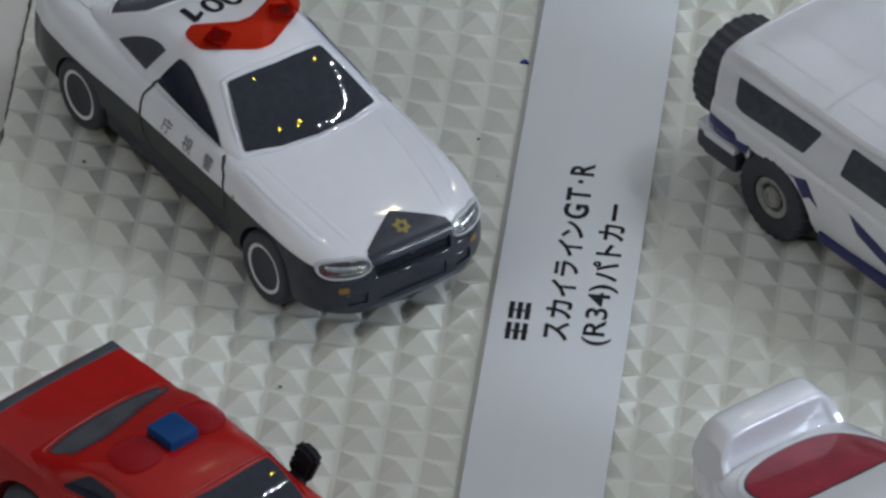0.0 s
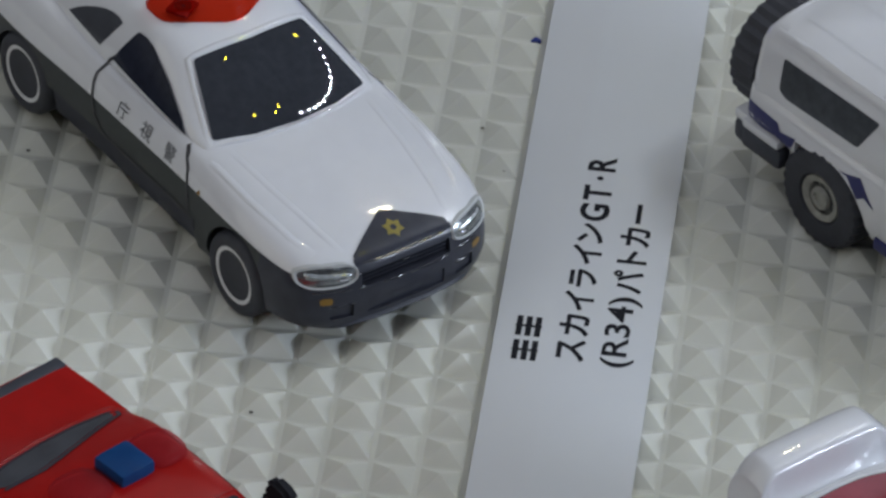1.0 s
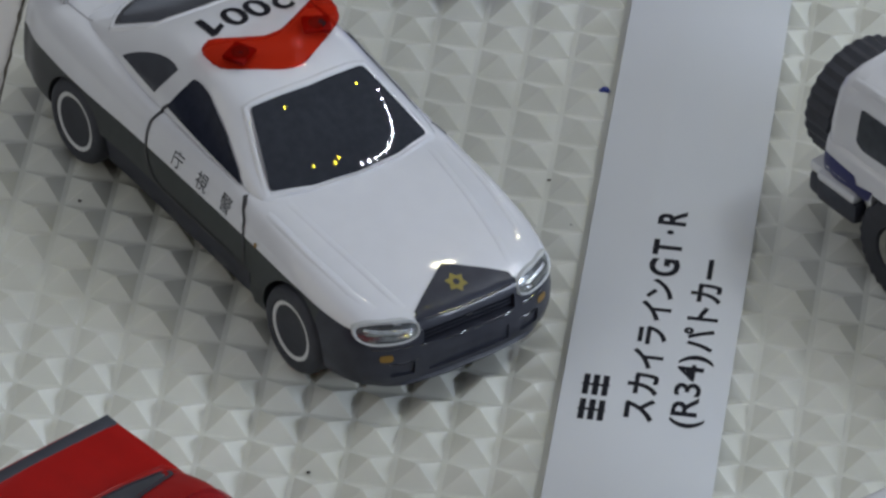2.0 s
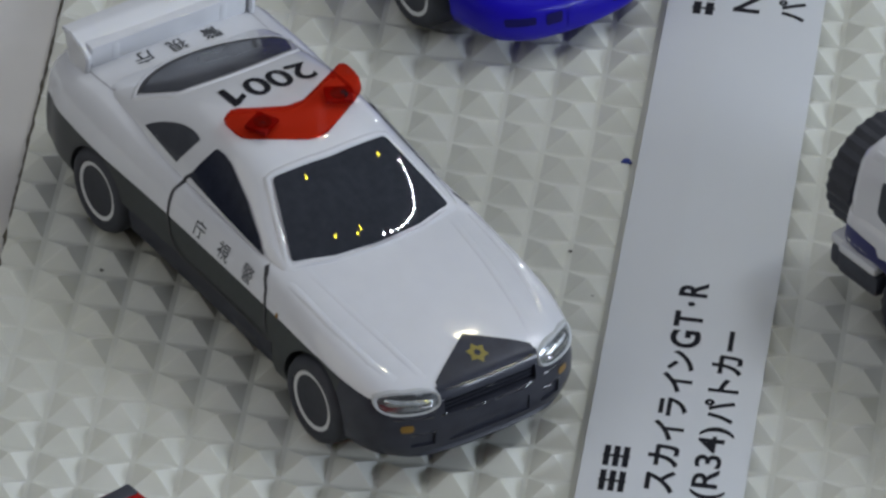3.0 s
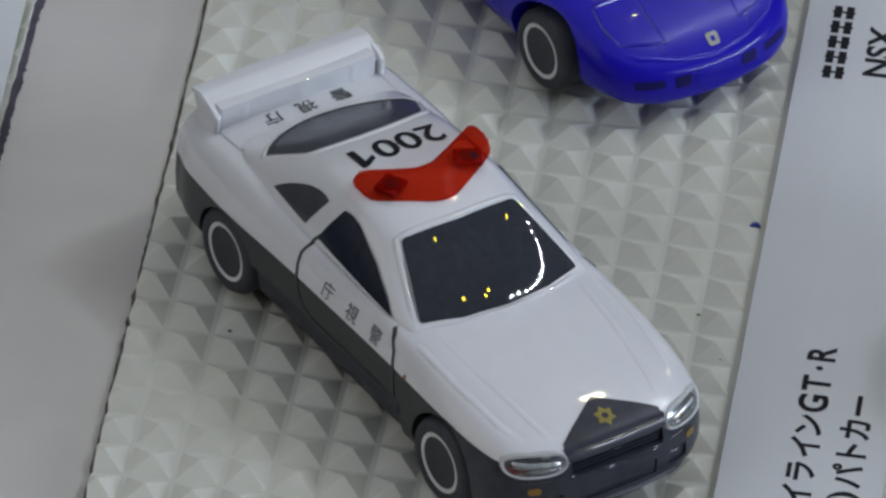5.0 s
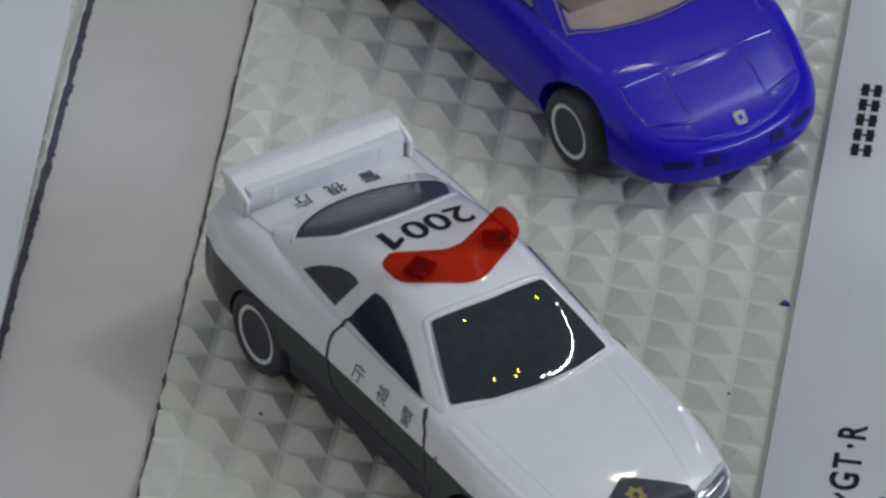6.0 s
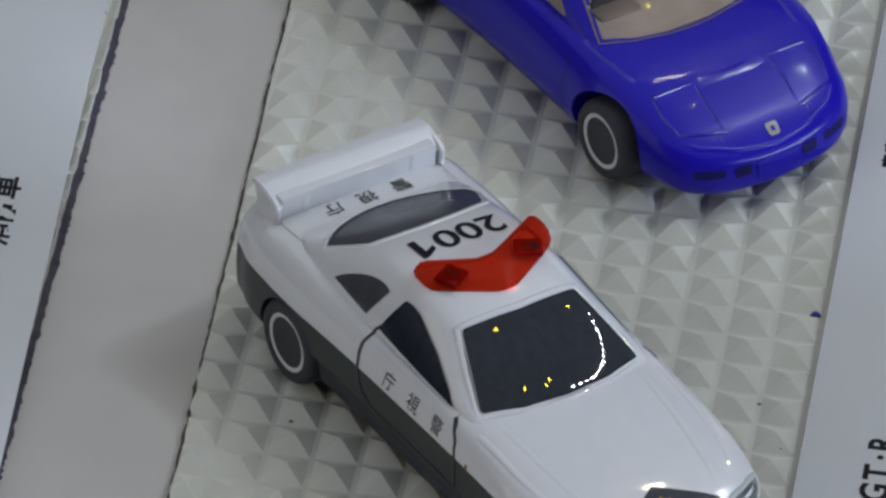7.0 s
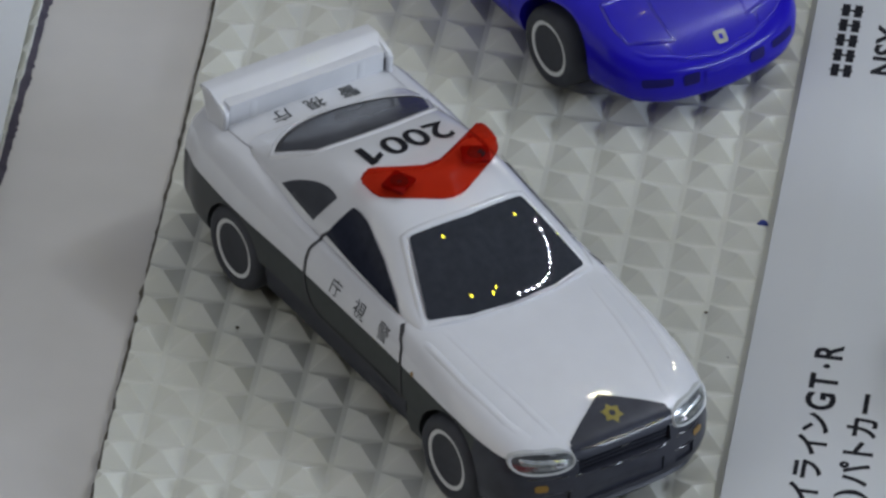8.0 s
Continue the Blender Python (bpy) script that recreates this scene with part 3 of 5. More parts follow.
# ---- white and black patrol car ----
def patrol_car():
    car = thing("patrol_car", pose(-0.03233, -0.03123, 0.0013, 0, 0, -48.0),
                "white and black toy patrol car with red roof light bar", "toy car")
    tail = [
        (-36.6, 7.5, 1.3, 8.5, 4.6, 8.5, 11, 7.5, 13.6, 5.5, 14.2, 14.4),
        (-35.8, 10.3, 1.3, 11.5, 4.6, 11.5, 11, 10.6, 14.2, 8.2, 14.9, 15.1),
        (-33, 12.4, 1.3, 13.6, 4.6, 13.6, 11.3, 12.8, 14.6, 10.5, 15.4, 15.6),
        (-27, 13.6, 1.3, 14.7, 4.6, 14.7, 11.3, 13.6, 14.9, 11, 15.8, 16.0),
        (-21.8, 13.8, 1.3, 14.9, 4.6, 14.9, 11.2, 13.7, 15.0, 11, 16.1, 16.3),
        (-12, 13.4, 0.5, 14.5, 4.6, 14.6, 10.8, 13.5, 14.6, 11.3, 14.9, 15.2)]
    middle = [
        (0, 13.4, 0.5, 14.4, 4.6, 14.5, 10.2, 13.4, 14.2, 11.3, 14.5, 14.8),
        (10, 13.4, 0.5, 14.4, 4.6, 14.5, 9.9, 13.4, 13.9, 11.3, 14.6, 15.0),
        (15, 13.6, 1.3, 14.6, 4.6, 14.6, 9.7, 13.5, 13.6, 11, 14.2, 14.6),
        (21.8, 13.8, 1.3, 14.8, 4.6, 14.8, 9.6, 13.5, 12.9, 10.6, 13.4, 13.9),
        (27, 13.5, 1.6, 14.5, 4.6, 14.3, 9.4, 13.1, 12.0, 10, 12.6, 13.2),
        (30.5, 12.6, 1.8, 13.6, 4.6, 13.2, 8.9, 12.2, 11.1, 9.4, 11.9, 12.4)]
    nose_rows = [
        (32.4, 11.0, 2.0, 12.1, 4.6, 11.6, 8.4, 10.4, 10.7, 8.2, 11.4, 11.8),
        (33.5, 8.6, 2.2, 9.6, 4.7, 9.2, 8.0, 7.8, 10.2, 6.2, 10.8, 11.1),
        (34.2, 5.6, 2.6, 6.6, 4.9, 6.2, 7.6, 5.0, 8.8, 4.0, 9.2, 9.4),
        (34.5, 2.0, 3.2, 2.6, 5.0, 2.4, 7.0, 2.0, 7.8, 1.6, 8.0, 8.1)]
    hull = shaped(loft(tail + middle + nose_rows, 46), 1,
        [(x, 4.9, 5.6, s * 12.4 - 3.6, s * 12.4 + 3.6) for x in (-21.8, 21.3) for s in (-1, 1)])
    cabin_rear = [
        (-27.5, 10.6, 13.0, 10.3, 15.0, 9.6, 15.3, 7.5, 15.4, 15.5),
        (-24.5, 11.6, 13.0, 11.2, 15.9, 10, 16.3, 8, 16.6, 16.7),
        (-19, 12.3, 13.0, 11.7, 16.3, 9.2, 18.5, 7.4, 19.0, 19.3),
        (-14, 12.6, 13.0, 12, 16.3, 8.9, 20.0, 7, 20.8, 21.2),
        (-8, 12.7, 13.0, 12.1, 16.2, 8.9, 20.6, 7, 21.4, 21.8)]
    cabin_front = [
        (-2, 12.7, 13.0, 12.1, 16, 8.8, 20.3, 7, 21.0, 21.4),
        (2, 12.7, 13.0, 12.1, 15.8, 8.7, 19.2, 6.4, 20.0, 20.4),
        (6, 12.6, 13.0, 12.0, 15.4, 9.6, 17.0, 6.6, 17.7, 18.1),
        (11.0, 12.3, 13.0, 11.6, 14.2, 10.4, 14.6, 7.0, 15.1, 15.4),
        (13.6, 11, 13.0, 10.8, 13.6, 10.2, 13.8, 9, 14.0, 14.1)]
    cabin = shaped(loft(cabin_rear + cabin_front, 34), 1)
    tree = tree_of(hull, cabin)

    # the windscreen lies in an opening of the roof
    screen = [(10.4, -10.3), (11.8, -5.5), (12.3, 0), (11.9, 5.5), (10.6, 10.3), (1.9, 7.4), (2.3, 0), (1.9, -7.4)]
    opening = [(6.8 + (x - 6.8) * 0.93, y * 0.95) for x, y in screen]
    # recesses of the nose: grille, lower intake and fog lamps
    slots = [([(33.0, -6.0), (40, -6.0), (40, 6.0), (33.0, 6.0)], 8.0, 9.9), ([(33.7, -5.2), (40, -5.2), (40, 5.2), (33.7, 5.2)], 4.3, 6.2)]
    slots += [([(32.6, s * 7.0), (40, s * 7.0), (40, s * 9.7), (32.0, s * 9.7)], 4.4, 6.0) for s in (-1, 1)]
    hull, cabin = (shaped(b, 0, (), [(opening, 11.0, 30.0)] + more) for b, more in ((hull, slots), (cabin, [])))

    # paint: white above the waist line, dark below
    for x in (-27, 12.4):
        bmesh.ops.bisect_plane(hull, geom=hull.verts[:] + hull.edges[:] + hull.faces[:], plane_co=(x, 0, 0), plane_no=(1, 0, 0))
    low = hull.copy()
    for keep_low, b in ((True, low), (False, hull)):
        # the line falls a little towards the nose
        moved(b, lambda c: (c.x, c.y, c.z + 0.08 * max(0.0, c.x - 22)))
        bmesh.ops.bisect_plane(b, geom=b.verts[:] + b.edges[:] + b.faces[:], plane_co=(0, 0, 10.75), plane_no=(0, 0, 1), clear_inner=not keep_low, clear_outer=keep_low)
        moved(b, lambda c: (c.x, c.y, c.z - 0.08 * max(0.0, c.x - 22)))
    # the plastic sill stands back under the doors; ahead of them the enamel reaches lower
    under = low.copy()
    for keep_low, b in ((True, under), (False, low)):
        for x0, x1, z in ((-60, -27, 4.2), (-27, 12.4, 6.9), (12.4, 60, 2.6)):
            fs = [f for f in b.faces if x0 <= f.calc_center_median().x < x1]
            g = set(fs)
            for f in fs:
                g.update(f.verts)
                g.update(f.edges)
            bmesh.ops.bisect_plane(b, geom=list(g), plane_co=(0, 0, z + (0.5 if keep_low else 0.0)), plane_no=(0, 0, 1),
                                   clear_inner=not keep_low, clear_outer=keep_low)
    moved(under, lambda c: (c.x, c.y * (0.958 if c.x < 25 else 0.99), c.z))
    part("underbody", under, UNDER, car, "black plastic underbody")
    body = part("body", hull, WHITE, car, "white enamel upper body")
    nose = low.copy()
    for front, b in ((True, nose), (False, low)):
        bmesh.ops.bisect_plane(b, geom=b.verts[:] + b.edges[:] + b.faces[:], plane_co=(25.5, 0, 0), plane_no=(1, 0, 0), clear_inner=front, clear_outer=not front)
    part("front_bumper", nose, BLACK, car, "black enamel front bumper")
    part("lower_body", low, GUNMETAL, car, "dark grey enamel lower body")
    part("roof", cabin, WHITE, car)

    # panes
    part("windscreen", pane(screen, tree, "top", 0.06, 0.8, 0.5, 60, 1.1), GLASS, car, "dark smoked windscreen")
    back = [(-25.5 + 4.5 * (abs(y) / 9.8) ** 2.1, y) for y in np.linspace(-9.8, 9.8, 19)] + [(-15.4 - 1.2 * (y / 7.6) ** 2, y) for y in np.linspace(7.6, -7.6, 9)]
    part("rear_window", pane(back, tree, "top", 0.08, 1.0, 0.6), GREYGLASS, car, "grey rear window")
    lip = [(6.8 + (x - 6.8) * 1.09, y * 1.06) for x, y in screen]
    part("screen_lip", ridge(lip[4:] + lip[:1], 0.9, 0.2, tree, "top"), WHITE, car)
    # ridge added at the screen's base to catch a bright line
    part("cowl_glint_ridge", ridge([(x + 0.5, y * 1.03) for x, y in screen[:5]], 0.55, 0.2, tree, "top", 0.5), WHITE, car)
    lip = [(-20.0 + (x + 20.0) * 1.12, y * 1.06) for x, y in back]
    part("window_lip", ridge(lip + lip[:1], 0.8, 0.2, tree, "top"), WHITE, car)
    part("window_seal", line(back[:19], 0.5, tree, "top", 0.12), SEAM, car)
    for way in ("right", "left"):
        part("side_window", pane([(7.6, 14.5), (-7.4, 15.65), (-5.7, 19.6), (-4.4, 19.6), (-2.8, 19.3), (2.0, 17.5), (5.8, 15.6)], tree, way, 0.16, 1.0, 0.3, 100), SIDEGLASS, car, "dark side window")
        part("quarter_window", pane([(-10.2, 15.7), (-8.6, 19.1), (-9.6, 19.25), (-10.8, 19.2), (-12.2, 18.9), (-13.6, 18.4), (-15.0, 17.75), (-16.2, 17.0), (-17.2, 16.2)], tree, way, 0.06, 0.6, 0.15), GREYGLASS, car)
        # a dark strip laid on the door stands in for the gap's shade
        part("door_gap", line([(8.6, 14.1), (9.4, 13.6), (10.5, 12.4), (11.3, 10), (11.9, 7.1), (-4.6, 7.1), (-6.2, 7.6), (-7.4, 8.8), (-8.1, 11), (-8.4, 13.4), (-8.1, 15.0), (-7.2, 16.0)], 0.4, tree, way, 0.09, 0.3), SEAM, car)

    # prints on doors, roof and boot
    for k, ch in enumerate("警視庁"):
        u = 6.9 - 4.65 * k
        b = lettering(ch, 2.0, 2.0, 0.0)
        part("door_letter", laid(moved(b, lambda c: (u - 1.0 + c.x, 11.25 + c.y, 0)), tree, "right", 0.06), GREYINK, car, "dark grey printed letter", 0)
        b = lettering(ch, 2.4, 2.4, 0.01)
        v = 4.5 - 4.5 * k
        part("boot_letter", laid(moved(b, lambda c: (-29.2 + c.y * 0.9, v + 1.2 - c.x, 0)), tree, "top", 0.06), GREYINK, car, "dark grey printed letter", 0)
    digits = lettering("200", 8.7, 3.6, 0.016)
    part("roof_number", laid(moved(digits, lambda c: (-12.7 + c.y, 6.3 - c.x, 0)), tree, "top", 0.1), INK, car, "black roof number 2001", 0)
    one = [(10.5, 0), (11.4, 0), (11.4, 3.6), (10.7, 3.6), (9.3, 2.8), (9.3, 2.0), (10.5, 2.6)]
    part("roof_digit", pane([(-12.7 + y, 6.3 - x) for x, y in one], tree, "top", 0.1, 0.8), INK, car, "last digit of the roof number", 0)

    # black bonnet front, star, grille and lamps
    part("bonnet_mark", pane([(28.3, 0.0), (32.2, 6.3), (33.0, 6.4), (33.5, 5.0), (33.8, 2.5), (33.9, 0.0), (33.8, -2.5), (33.5, -5.0), (33.0, -6.4), (32.4, -6.3)], tree, "top", 0.09, 0.35), BLACK, car, "black painted bonnet front")
    star = []
    for k in range(12):
        r = 1.28 if k % 2 == 0 else 0.85
        star.append((31.2 + r * math.cos(k * math.pi / 6), r * math.sin(k * math.pi / 6)))
    st = part("star_mark", pane(star, tree, "top", 0.15, 0.4), GOLD, car, "gold printed star")
    part("star_centre", pane([(31.2 + 0.4 * math.cos(k), 0.4 * math.sin(k)) for k in (0, 1, 2, 3, 4, 5, 5.7)], tree, "top", 0.19, 0.6), BLACK, st)
    part("nose_panel", pane([(-6.4, 9.9), (-6.6, 11.2), (-3.0, 11.1), (3.0, 11.1), (6.6, 11.2), (6.4, 9.9)], tree, "front", 0.09, 0.35), BLACK, car)
    part("bonnet_lip", ridge([(-6.5, 10.85), (-4, 10.75), (0, 10.7), (4, 10.75), (6.5, 10.85)], 0.3, 0.2, tree, "front", 0.4), GLOSSBLACK, car)
    grille = part("grille", bar((0.4, 12.0, 2.4), (33.15, 0, 9.0), 0.05), INK, car, "dark recessed grille")
    for z in (8.5, 9.0, 9.5):
        part("grille_bar", bar((0.4, 11.6, 0.16), (33.45, 0, z), 0.05), BLACK, grille)
    part("grille_mark", bar((0.4, 1.0, 0.4), (33.5, 0.2, 9.2), 0.12), GLOSSBLACK, grille, "small glossy mark")
    rng = random.Random(8)
    # broken gloss ridges, shaped to give the glints along the bumper edge
    for y0, y1 in ((-11.6, -7.2), (-6.4, -5.6), (-3.4, -0.4), (0.4, 5.8), (7.0, 10.4)):
        part("bumper_edge", ridge([(y0 + (y1 - y0) * k / 5, 7.75 + 0.04 * abs(y0) + rng.uniform(-0.06, 0.06)) for k in range(6)], 0.28, 0.16, tree, "front", 0.3), GLOSSBLACK, car, "gloss ridge that gives the bumper's broken glints")
    part("intake_mesh", bar((0.4, 10.4, 2.2), (33.9, 0, 5.2), 0.05), BLACK, car, "dark lower air intake")
    part("splitter", ridge([(-11.4, 2.9), (-6, 3.3), (0, 3.5), (6, 3.3), (11.4, 2.9)], 0.6, 0.3, tree, "front"), BASE, car)
    for s in (-1, 1):
        ring = [(9.6 - 3.1 * math.copysign(abs(math.cos(a)) ** 0.7, math.cos(a)), 9.95 + 0.16 * math.cos(a) - 1.12 * math.copysign(abs(math.sin(a)) ** 0.75, math.sin(a)))
                for a in [2 * math.pi * k / 32 for k in range(32)]]
        lamp = part("headlamp", pane([(s * y, z) for y, z in ring], tree, "front", 0.12, 0.5), LAMPCHROME, car, "white rimmed chrome headlamp")
        part("lamp_rim", ridge([(s * y, z) for y, z in ring + ring[:1]], 0.42, 0.3, tree, "front", 0.3), PODWHITE, lamp, "white painted rim")
        part("reflector", ridge([(s * 7.0, 9.95), (s * 9.4, 10.1), (s * 12.2, 10.15)], 0.85, 0.4, tree, "front", 0.2), LAMPCHROME, lamp, "chrome reflector")
        # the bead is added to give the bright streak in the reflector
        part("lamp_bead", ridge([(s * 7.1, 9.75), (s * 8.0, 9.65), (s * 9.2, 9.6)], 0.5, 0.42, tree, "front", 0.2), CHROME, lamp, "chrome bead that gives the lamp's bright streak")
        # dark band mirrored in the chrome, put into a strip
        part("lamp_dark_band", ridge([(s * 7.0, 9.25), (s * 9.4, 9.15), (s * 11.8, 9.25)], 0.3, 0.16, tree, "front", 0.2), GLASS, lamp, "dark strip for the dark band mirrored in the chrome")
        part("fog_lamp", pane([(s * 6.9, 4.3), (s * 9.8, 4.3), (s * 9.8, 6.1), (s * 6.9, 6.1)], tree, "front", -0.3, 0.7), BLACK, car)
        part("fog_lamp_edge", ridge([(s * 6.8, 6.15), (s * 9.9, 6.15)], 0.24, 0.14, tree, "front", 0.3), GLOSSBLACK, car)
        part("indicator", pane([(s * 10.9, 6.6), (s * 9.5, 6.6), (s * 9.5, 7.5), (s * 10.9, 7.5)], tree, "front", 0.12, 0.7, 0.4), AMBER, car, "amber indicator")
        part("side_marker", pane([(13.1, 10.7), (13.6, 10.7), (13.6, 11.3), (13.1, 11.3)], tree, "right" if s < 0 else "left", 0.08, 0.7, 0.3), AMBER, car)
        wheel(car, 21.2, s, 14.7, 5.2, z=4.6)
        wheel(car, -21.9, s, 14.7, 5.2, z=5.1)
        # bonnet creases
        part("bonnet_crease", ridge([(11.8, s * 9.4), (20, s * 8.8), (28, s * 7.8), (31.6, s * 7.1)], 0.9, 0.1, tree, "top"), WHITE, car)
        part("fender_crease", ridge([(12.5, s * 12.0), (20, s * 11.8), (27, s * 11.0), (30.2, s * 10.0)], 1.0, 0.12, tree, "top"), WHITE, car)

    # light bar: a shallow V of clear red plastic
    bm = bmesh.new()
    sect = [(-1.0, 0.0), (-0.95, 1.6), (-0.6, 2.2), (0.5, 2.2), (0.92, 1.3), (1.0, 0.0)]
    rings = []
    for y, x, h, g in ((-7.5, -6.3, 1.5, 0.6), (-7.0, -6.1, 2.2, 0.95), (-5.8, -5.5, 2.5, 1.0), (-3.4, -4.2, 2.6, 1.0), (-0.8, -2.9, 2.7, 1.0),
                       (1.2, -2.9, 2.7, 1.0), (3.8, -4.2, 2.6, 1.0), (6.6, -5.7, 2.5, 1.0), (8.8, -7.0, 2.35, 0.95), (9.5, -7.4, 1.7, 0.6)):
        rings.append([bm.verts.new((x + a * h, y, 20.7 + q * g)) for a, q in sect])
    for r, q in zip(rings, rings[1:]):
        for k in range(6):
            bm.faces.new((r[k], q[k], q[(k + 1) % 6], r[(k + 1) % 6]))
    bm.faces.new(rings[0])
    bm.faces.new(rings[-1])
    bmesh.ops.recalc_face_normals(bm, faces=bm.faces)
    bmesh.ops.bevel(bm, geom=[e for e in bm.edges if e.calc_face_angle(0) > 0.3], offset=0.34, segments=3, affect="EDGES")
    lb = part("light_bar", bm, REDLENS, car, "clear red plastic light bar", 50)
    for y, turn in ((-4.7, 27), (5.5, -27)):
        core = part("lamp_core", bar((2.8, 3.2, 0.6), (-4.4, y, 22.0), 0.29, Matrix.Rotation(radians(turn), 4, "Z")), REDDARK, lb, "dark lamp behind the red lens")
        bulb = moved(lathe([(1.05, 0.0), (1.0, 0.3), (0.6, 0.55), (0.1, 0.62)], (0, 0, 0), 1, 20), lambda c: (c.x - 4.3, c.z + y, c.y + 22.15))
        part("bulb", bulb, BULB, core, "small black bulb")

    # rear wing: blade, end plates and feet
    bm = bmesh.new()
    rows = []
    for y in np.linspace(-11.2, 11.2, 13):
        e = 0.25 * (abs(y) / 11.2) ** 3
        prof = [(-29.8, 17.5 - e), (-30.3, 17.9 - e), (-31.6, 18.65 - e), (-32.4, 19.02 - e), (-33.0, 19.12 - e), (-34.6, 18.95 - e), (-34.8, 18.5 - e), (-32.4, 18.2 - e), (-30.4, 17.4 - e)]
        rows.append([bm.verts.new((x - 0.2 * e, y, z)) for x, z in prof])
    for r, q in zip(rows, rows[1:]):
        for k in range(9):
            bm.faces.new((r[k], q[k], q[(k + 1) % 9], r[(k + 1) % 9]))
    bm.faces.new(rows[0])
    bm.faces.new(rows[-1])
    bmesh.ops.recalc_face_normals(bm, faces=bm.faces)
    wing = part("rear_wing", bm, WHITE, car, "tall white rear wing")
    part("wing_base", bar((4.2, 20.8, 3.8), (-31.9, 0, 16.4), 0.4), WHITE, wing)
    for s in (-1, 1):
        plate = bmesh.new()
        rim = [(-33.9, 17.6), (-34.4, 18.75), (-32.6, 18.8), (-29.7, 17.8), (-29.3, 17.2), (-29.5, 15.0), (-32.8, 14.4)]
        side = plate.faces.new([plate.verts.new((x, s * 10.6, z)) for x, z in rim])
        grown = bmesh.ops.extrude_face_region(plate, geom=[side])["geom"]
        bmesh.ops.translate(plate, vec=(0, s * 0.75, 0), verts=[v for v in grown if isinstance(v, bmesh.types.BMVert)])
        bmesh.ops.recalc_face_normals(plate, faces=plate.faces)
        bmesh.ops.bevel(plate, geom=plate.edges[:], offset=0.16, segments=2, affect="EDGES")
        part("end_plate", plate, WHITE, wing)
        part("wing_foot", bar((2.6, 1.2, 3.2), (-31.0, s * 7.2, 16.4), 0.4), WHITE, wing)
    part("boot_gap", line([(-24.6, -10.6), (-30.5, -10.8), (-33.5, -10.4)], 0.2, tree, "top", 0.03), FAINTSEAM, car)
    part("boot_gap", line([(-24.6, 10.6), (-30.5, 10.8), (-33.5, 10.4)], 0.2, tree, "top", 0.03), FAINTSEAM, car)
    return car


patrol_car()


# ---- blue sports car ----
DARKTAN = surface("dark_tan_plastic", (0.26, 0.21, 0.17), 0.4, amount=0.3, scale=300)

def blue_sports_car():
    car = thing("blue_sports_car", pose(-0.0312, 0.0458, 0.0013, 0, 0, -47.2), "glossy blue toy sports car with tan interior on the mat", "toy car")
    tail = [
        (-36, 9.4, 5, 10.97, 7, 10.97, 10, 9.93, 13, 7.31, 13.6, 13.8),
        (-33, 13.06, 2, 14.42, 6, 14.42, 10.5, 13.38, 13.5, 10.45, 14.4, 14.6),
        (-21, 14.42, 1.5, 15.88, 6, 15.88, 10.5, 14.63, 13.8, 11.49, 14.8, 15),
        (-8, 14.21, 1.5, 15.26, 6, 15.47, 10.5, 14.42, 13.6, 12.02, 14.2, 14.4),
        (5, 14.21, 1.5, 15.26, 6, 15.36, 10, 14.32, 13.2, 12.02, 13.8, 14),
        (13, 14.32, 1.5, 15.57, 6, 15.6, 9.6, 14.6, 12.9, 11.9, 13.4, 13.6)]
    nose_rows = [
        (21, 14.21, 1.5, 15.67, 6, 15.7, 9.2, 14.6, 12.3, 11.4, 12.6, 12.6),
        (27, 13.0, 2.0, 14.5, 5, 14.21, 8.2, 12.75, 10.4, 9.93, 10.8, 11),
        (31, 11.4, 2.2, 12.9, 4.5, 12.5, 7, 11.0, 8.6, 7.84, 8.9, 9),
        (33.0, 9.4, 1.9, 10.8, 4, 9.9, 6, 8.6, 7.2, 6.2, 7.4, 7.5),
        (34.2, 5.4, 2.2, 6.8, 4, 6.0, 5.3, 5.0, 6.2, 3.4, 6.3, 6.4),
        (34.6, 1.57, 2.5, 2.3, 4, 1.88, 5, 1.46, 5.6, 1.04, 5.7, 5.8)]
    hull = shaped(loft(tail + nose_rows, 44), 1,
        [(x, 5.2, 6.1, s * 12.4 - 3.8, s * 12.4 + 3.8) for x in (-21, 21) for s in (-1, 1)])
    cabin = shaped(loft([
        (-24, 11.49, 12, 11.08, 14, 9.93, 14.4, 7.84, 14.6, 14.7),
        (-14, 12.96, 12, 12.33, 14.6, 9.61, 17.2, 7.52, 17.8, 18),
        (-6, 13.17, 12, 12.54, 14.8, 8.99, 18.4, 7.11, 19.1, 19.4),
        (0, 13.17, 12, 12.54, 14.6, 8.99, 18, 7.11, 18.7, 19),
        (6, 13.06, 12, 12.44, 14.2, 9.82, 16.4, 7.94, 16.8, 17),
        (15.0, 12.5, 12, 11.8, 12.9, 10.8, 13.1, 8.8, 13.4, 13.6),
        (18.2, 11.2, 12, 10.9, 12.3, 10.2, 12.5, 8.6, 12.6, 12.7)], 30), 1)
    tree = tree_of(hull, cabin)
    screen = [(14.2, -11.3), (15.8, -7.6), (16.7, -3), (16.9, 0), (16.7, 3), (15.8, 7.6), (14.2, 11.3), (1.4, 7.6), (1.8, 0), (1.4, -7.6)]
    opening = [(8.0 + (x - 8.0) * 0.94, y * 0.94) for x, y in screen]
    tub = [(-8.5, -9.8), (14.0, -9.8), (14.0, 9.8), (-8.5, 9.8)]
    hull = shaped(hull, 0, (), [(opening, 7.0, 30.0), (tub, 7.0, 15.0)])
    cabin = shaped(cabin, 0, (), [(opening, 7.0, 30.0), (tub, 7.0, 15.2)])
    part("body", hull, BLUE, car, "glossy blue enamel body")
